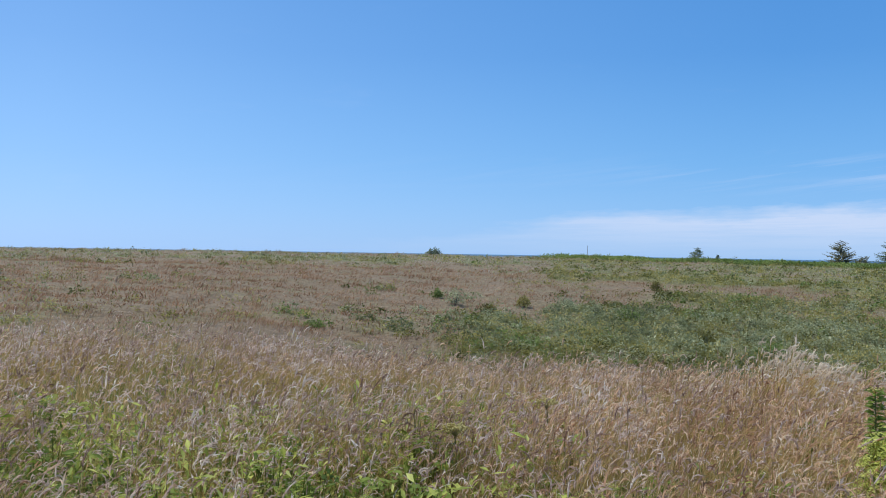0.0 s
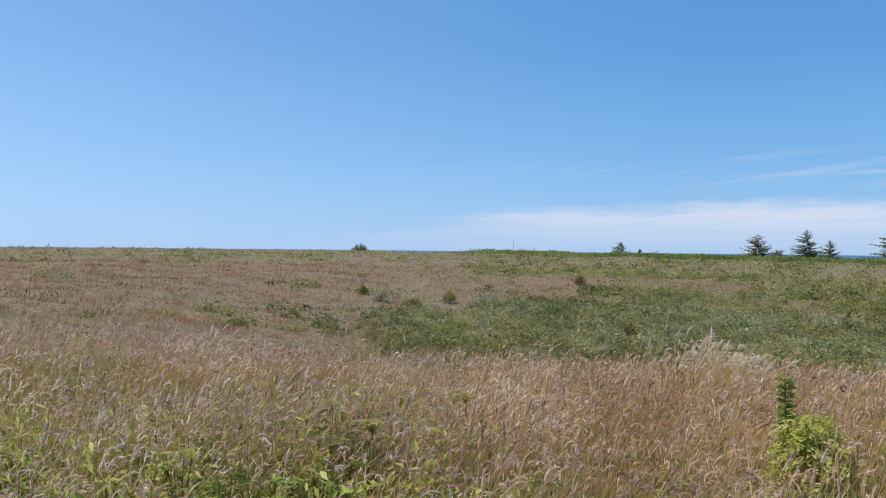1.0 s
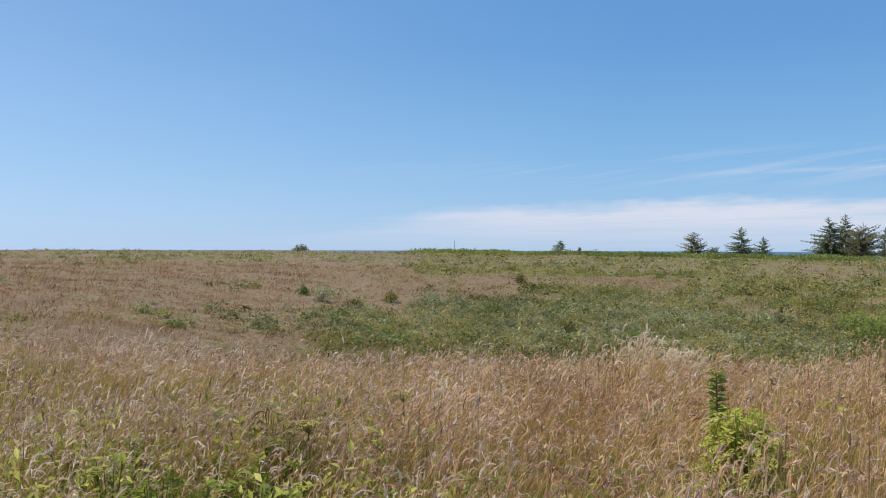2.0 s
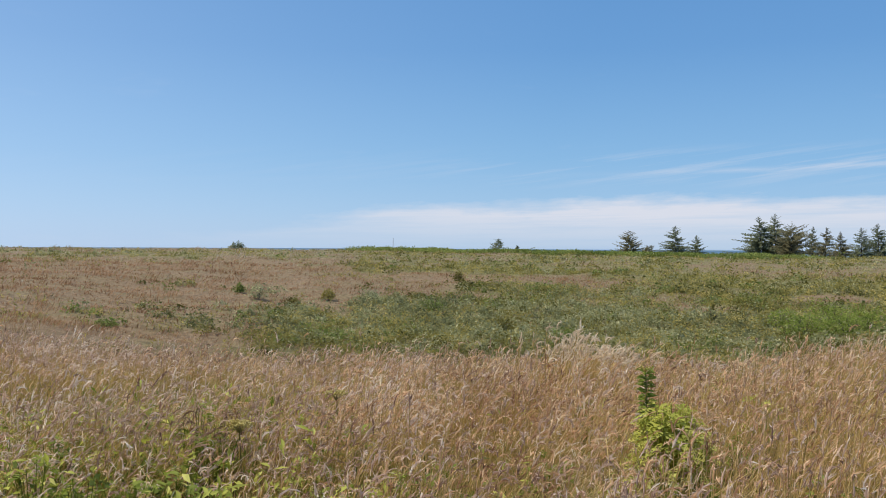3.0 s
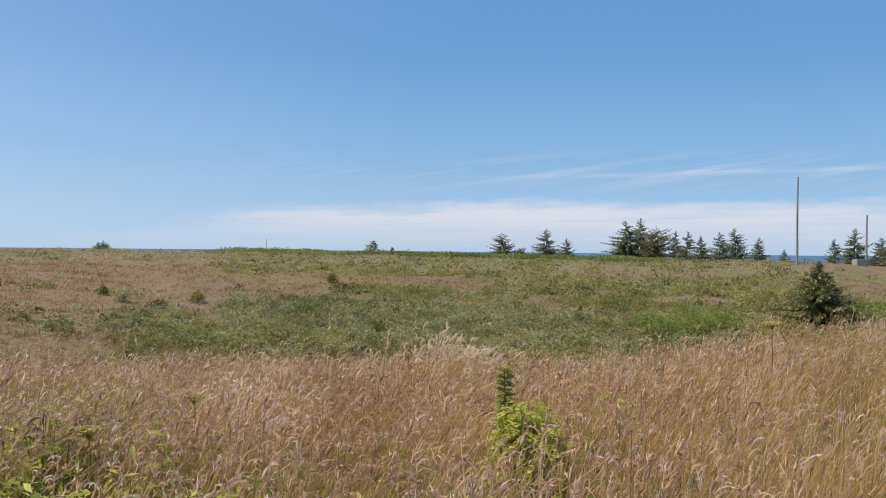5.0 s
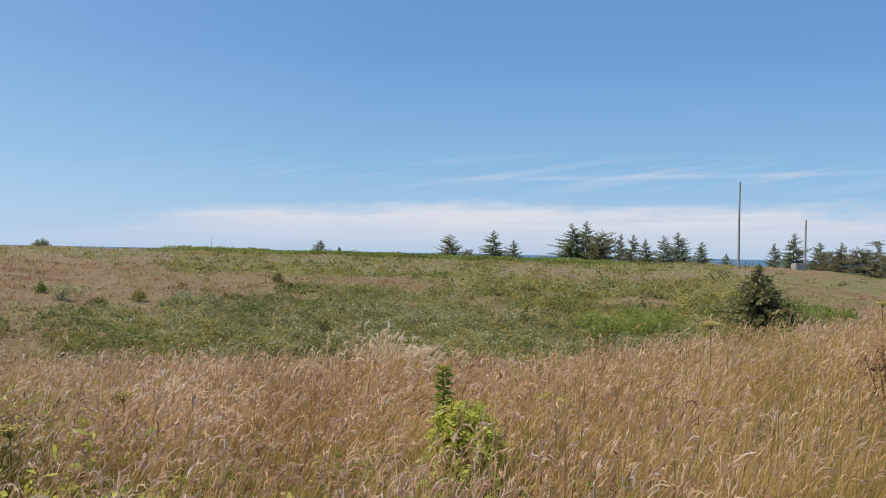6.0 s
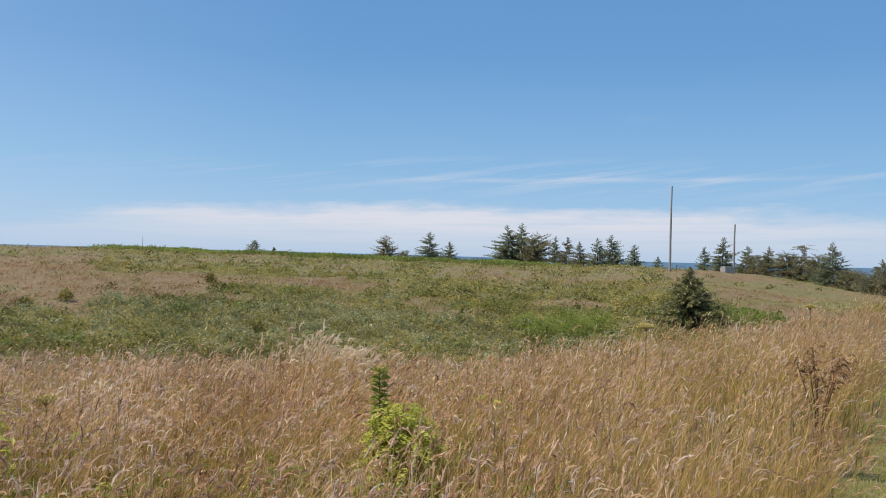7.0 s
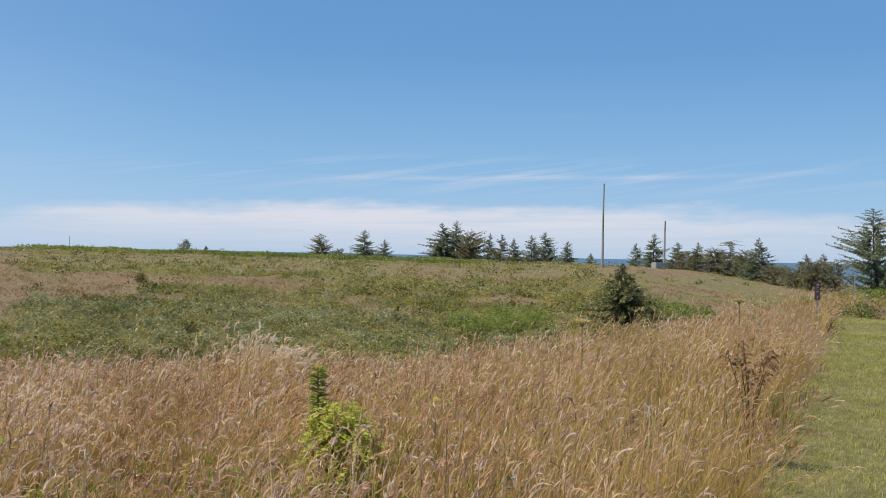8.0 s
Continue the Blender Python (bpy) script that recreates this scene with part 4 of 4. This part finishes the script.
def leaf_verts(r, L, W, lobes):
    """A lobed leaf blade as a fan with a raised midrib: verts and triangles, along +x."""
    pts = [(0, 0, 0)]
    n = lobes * 2 + 1
    edge = []
    for sgn in (1, -1):
        row = []
        for k in range(n):
            u = (k + .5) / n
            w = W * .5 * math.sin(math.pi * min(1, u ** .75)) ** .7 * (1.0 if k % 2 == 0 else .55) * r.uniform(.85, 1.15)
            row.append((L * u, sgn * w, .10 * w - .18 * L * u * u))
        edge.append(row)
    tipv = (L, 0, -.2 * L)
    V = [(0, 0, 0)] + edge[0] + [tipv] + edge[1][::-1]
    mid = [(L * t, 0, .03 * L - .18 * L * t * t) for t in (.25, .5, .75)]
    V += mid
    F = []
    rim = len(V) - 3
    for k in range(rim):
        a, b = k, (k + 1) % rim
        ux = (V[a][0] + V[b][0]) / 2 / L
        F.append((a, b, rim + min(2, max(0, int(ux * 3)))))
    return V, F


def leafy_weed(az, d, H, spread, n, label, mat, seed, leaf=.13, name="leafy_weed", group="broad-leaved weeds"):
    """A clump of stalked, lobed leaves."""
    r = random.Random(seed)
    root = thing(name, az, d, label, "plant", group)
    for k in range(n):
        a = 2.4 * k + r.uniform(-.4, .4)
        t = (k + .5) / n
        hz = H * (1 - (.38 if n > 100 else .55) * t * t) * r.uniform(.8, 1.04)
        rr = spread * math.sqrt(t) * r.uniform(.75, 1.1)
        end = Vector((math.cos(a) * rr, math.sin(a) * rr, hz))
        bm = bmesh.new()
        tube(bm, [(0, 0, 0), end * .55 + Vector((0, 0, hz * .15)), end], [.0035, .003, .002], 4)
        L = leaf * r.uniform(.75, 1.3)
        V, F = leaf_verts(r, L, L * .95, 3)
        m = Matrix.Translation(end) @ Euler((r.gauss(0, .35), r.gauss(.3, .3), a + r.uniform(-.8, .8))).to_matrix().to_4x4()
        vs = [bm.verts.new(m @ Vector(v)) for v in V]
        for f in F:
            if len(set(f)) == 3:
                bm.faces.new([vs[i] for i in f])
        part("leaf", bm, mat, root)
    return root


def ragwort(az, d, H, w, label, seed):
    """An upright weed: a stem set all round with narrow leaves, a yellow bud cluster on top."""
    r = random.Random(seed)
    root = thing("upright_weed", az, d, label, "plant")
    bm = bmesh.new()
    tube(bm, [(0, 0, 0), (.01, 0, H * .5), (0, .01, H)], [.008, .006, .004], 6)
    part("stem", bm, M_STALK, root)
    n = 210
    bm = bmesh.new()
    for k in range(n):
        t = .25 + .75 * k / n
        a = 2.4 * k
        L = w * .5 * (1.15 - .55 * t) * r.uniform(.8, 1.2)
        c = Vector((0, 0, H * t))
        ax = Vector((math.cos(a), math.sin(a), r.uniform(.1, .8))) * L
        sd = Vector((-math.sin(a), math.cos(a), r.uniform(-.7, .7))) * L * .18
        vs = [bm.verts.new(v) for v in (c, c + ax * .5 - sd, c + ax - Vector((0, 0, L * .35)), c + ax * .5 + sd)]
        bm.faces.new(vs)
    part("leaves", bm, M_WEED, root)
    bm = bmesh.new()
    for k in range(22):
        a, rr = r.uniform(0, 6.28), w * .22 * math.sqrt(r.random())
        bmesh.ops.create_icosphere(bm, subdivisions=1, radius=.007, matrix=Matrix.Translation((math.cos(a) * rr, math.sin(a) * rr, H + r.uniform(-.01, .02))))
    part("buds", bm, M_YELLOW, root, "cluster of yellow buds")
    return root


def umbel_plant(az, d, H, w, label, seed, mat=None):
    """A dry-meadow umbel: stalk, rays and a flat head of tiny flowers."""
    r = random.Random(seed)
    root = thing("umbel_flower", az, d, label, "flower", "umbels in the grass")
    bm = bmesh.new()
    tube(bm, [(0, 0, 0), (.015, .01, H * .5), (0, 0, H - .05)], [.007, .006, .004], 6)
    part("stalk", bm, M_STALK, root)
    rays, fl = bmesh.new(), bmesh.new()
    for k in range(26):
        a, rr = 2.4 * k, w * .5 * math.sqrt((k + .5) / 26)
        p = Vector((math.cos(a) * rr, math.sin(a) * rr, H - rr * rr * 2.2 + r.uniform(-.004, .004)))
        tube(rays, [(0, 0, H - .055), Vector((0, 0, H - .03)) * .5 + p * .5, p], [.0018, .0015, .001], 3)
        for j in range(7):
            q = p + Vector((r.uniform(-1, 1), r.uniform(-1, 1), r.uniform(-.6, 1.2))) * w * .095
            bmesh.ops.create_icosphere(fl, subdivisions=1, radius=w * .045 * r.uniform(.7, 1.2), matrix=Matrix.Translation(q))
    part("rays", rays, M_STALK, root)
    part("flower_head", fl, mat or M_YELLOW, root, "flat head of pale yellow flowers")
    return root


def dead_dock(az, d, H, w, label, seed):
    """A dead dock: brown forked stalks hung with seed clusters and curled leaves."""
    r = random.Random(seed)
    root = thing("dead_dock", az, d, label, "plant")
    cl = bmesh.new()
    for k in range(7):
        st = bmesh.new()
        a = 2.4 * k
        rr = w * .5 * r.uniform(.3, 1.1)
        top = Vector((math.cos(a) * rr, math.sin(a) * rr, H * r.uniform(.72, 1.0)))
        mid = Vector((top.x * .35, top.y * .35, top.z * .62))
        tube(st, [(0, 0, 0), mid, top, top + Vector((math.cos(a) * .08, math.sin(a) * .08, -.04))], [.006, .005, .0035, .002], 5)
        part("stalk", st, M_DEAD, root)
        for j in range(40):
            u = 1.12 - .75 * r.random() ** 1.6
            c = mid.lerp(top, u) + Vector((r.gauss(0, .03), r.gauss(0, .03), r.gauss(0, .025)))
            ax = Vector((r.gauss(0, 1), r.gauss(0, 1), r.gauss(-.6, .6))).normalized() * r.uniform(.02, .055)
            sd = ax.orthogonal().normalized() * ax.length * .28
            vs = [cl.verts.new(v) for v in (c, c + ax * .5 - sd, c + ax, c + ax * .5 + sd)]
            cl.faces.new(vs)
        for j in range(5):
            c = top + Vector((r.gauss(0, .02), r.gauss(0, .02), r.uniform(-.08, .01)))
            q = a + r.gauss(0, 1.2)
            o, L = Vector((math.cos(q), math.sin(q), 0)), r.uniform(.04, .09)
            sd = Vector((-o.y, o.x, r.uniform(-.6, .6))) * L * .13
            p1, p2 = c + o * L * .5 + Vector((0, 0, L * .15)), c + o * L - Vector((0, 0, L * r.uniform(.2, .8)))
            vs = [cl.verts.new(v) for v in (c, p1 - sd, p1 + sd, p2)]
            cl.faces.new((vs[0], vs[1], vs[2]))
            cl.faces.new((vs[1], vs[3], vs[2]))
    tagged(part("seed_head", cl, M_DEAD, root, "rust-brown seed clusters"), kind="stuff")
    return root


# the lime-green clump with the upright weed behind it
leafy_weed(28.5, 5.2, .82, .24, 420, "lime-green lobed weed clump amid dry grass", M_LIME, 3, .06)
ragwort(26.9, 5.45, 1.01, .20, "upright dark green weed with yellow buds on top", 5)
umbel_plant(42.85, 7.8, 1.09, .14, "yellow umbel flower standing above dry grass", 6)
umbel_plant(52.1, 12.3, 1.08, .15, "yellow umbel flower standing above dry grass", 7)
umbel_plant(1.0, 5.0, .74, .15, "greenish yellow umbel sunk in the grass", 8)
umbel_plant(7.0, 5.6, .82, .13, "greenish yellow umbel sunk in the grass", 9)
dead_dock(53.0, 7.5, 1.0, .34, "dead rust-brown dock stalks leaning in the grass", 10)
WEEDS = [(-8.2, 4.2, .72, .24, M_LEAF), (-5.4, 4.15, .68, .25, M_LEAF), (-2.3, 4.3, .76, .28, M_LEAF), (-3.4, 4.0, .62, .25, M_LEAF), (-1.8, 5.2, .88, .20, M_LEAF), (.4, 4.4, .5, .2, M_LIME),
         (-23.0, 6.6, .80, .28, M_LIME), (-24.2, 5.5, .72, .3, M_LEAF), (-20.6, 5.3, .62, .22, M_LEAF), (-14, 4.6, .55, .2, M_LIME), (-11, 5.2, .6, .18, M_LIME),
         (-17.5, 4.2, .5, .22, M_LIME), (-4, 5.6, .66, .16, M_LIME), (3.4, 4.1, .45, .18, M_LIME), (-26.5, 5.4, .65, .25, M_LEAF), (10.5, 4.6, .6, .14, M_LIME), (19, 4.0, .5, .12, M_LIME)]
_r = random.Random(77)
for _k in range(46):
    _az = _r.uniform(-28, 9) if _k < 36 else _r.uniform(9, 40)
    WEEDS.append((_az, _r.uniform(3.5, 5.4) if _k % 3 else _r.uniform(5.2, 6.6), _r.uniform(.6, .8), _r.uniform(.12, .26), M_LEAF if _r.random() < .78 else M_LIME))
r_h = lambda i: .92 + .06 * math.sin(i * 2.3)
for i, (az, d, H, sp, mt) in enumerate(WEEDS):
    leafy_weed(az, d, H * r_h(i), sp, 28, "broad green lobed leaves growing through the grass" if mt is M_LEAF else "yellow-green lobed leaves growing through the grass", mt, 20 + i, .078)


def bush(az, d, H, W, label, seed, mat, n=380, leaf=.06, name="bush", group="bushes"):
    """A low bush: a few stems and a crown of small leaves with gaps."""
    r = np.random.default_rng(seed)
    root = thing(name, az, d, label, "bush", group)
    bm = bmesh.new()
    for k in range(9):
        a, rr = 2.4 * k, W * .45 * math.sqrt((k + .5) / 9)
        top = np.array([math.cos(a) * rr, math.sin(a) * rr, H * (1 - .5 * (rr / W * 2) ** 2) * r.uniform(.75, 1.0)])
        tube(bm, [(0, 0, 0), tuple(top * .5 + np.array([0, 0, .1 * H])), tuple(top)], [.012, .008, .004], 4)
    part("stems", bm, M_BARK, root)
    lobes = 5
    c = np.array([[math.cos(2.4 * k) * W * .2 * math.sqrt(k), math.sin(2.4 * k) * W * .2 * math.sqrt(k), .1 * H] for k in range(lobes)])
    R = W * r.uniform(.22, .36, lobes)
    V, F = domes(c, R, H * r.uniform(.55, .88, lobes), n // lobes, leaf)
    raw_part("foliage", V, F, mat, root)
    return root


bush(59.0, 27.3, .65, 1.5, "low leafy green bush beside the mown trail", 1, M_FERN, 700, .05)
bush(57.1, 21.3, .55, .62, "small olive bush at the edge of the trail", 2, M_HERB, 300, .045)
bush(-.42, 116, 1.3, 1.25, "dark rounded bush alone on the skyline", 3, M_NEEDLE, 900, .11)
bush(-.86, 115.5, 1.05, 1.0, "dark rounded bush alone on the skyline", 4, M_NEEDLE, 700, .11)
MEADOW = "dark green leafy bush on the meadow slope"
for i, (az, d, H, W) in enumerate([(.9, 40, .75, .95), (3.2, 38, .7, .9), (-.3, 42, .5, .5), (8.2, 41, .6, .8), (5.4, 41, .5, .6), (12.3, 37.5, .75, 1.1), (10.0, 38, .6, .9),
                                   (13.9, 51, .7, .6), (-8.2, 30, .3, 1.0), (30.3, 36, .5, .7), (17, 33, .6, .8), (21, 30, .6, 1.0)]):
    bush(az, d, H, W, MEADOW, 30 + i, M_GREY if i % 3 == 0 else M_HERB if i % 3 == 1 else M_FERN, 420, .06, group="bushes on the slope")
for i, (az, d, H, W) in enumerate([(38.0, 33.2, .95, 1.7), (35.7, 33.4, .85, 1.5), (39.3, 34.2, .85, 1.6), (37.2, 36.0, 1.1, 1.7), (34.6, 34.8, .7, 1.2)]):
    bush(az, d, H, W, "bright green leafy thicket down in the hollow", 60 + i, M_WEED, 900, .055, "thicket", "thicket in the hollow")
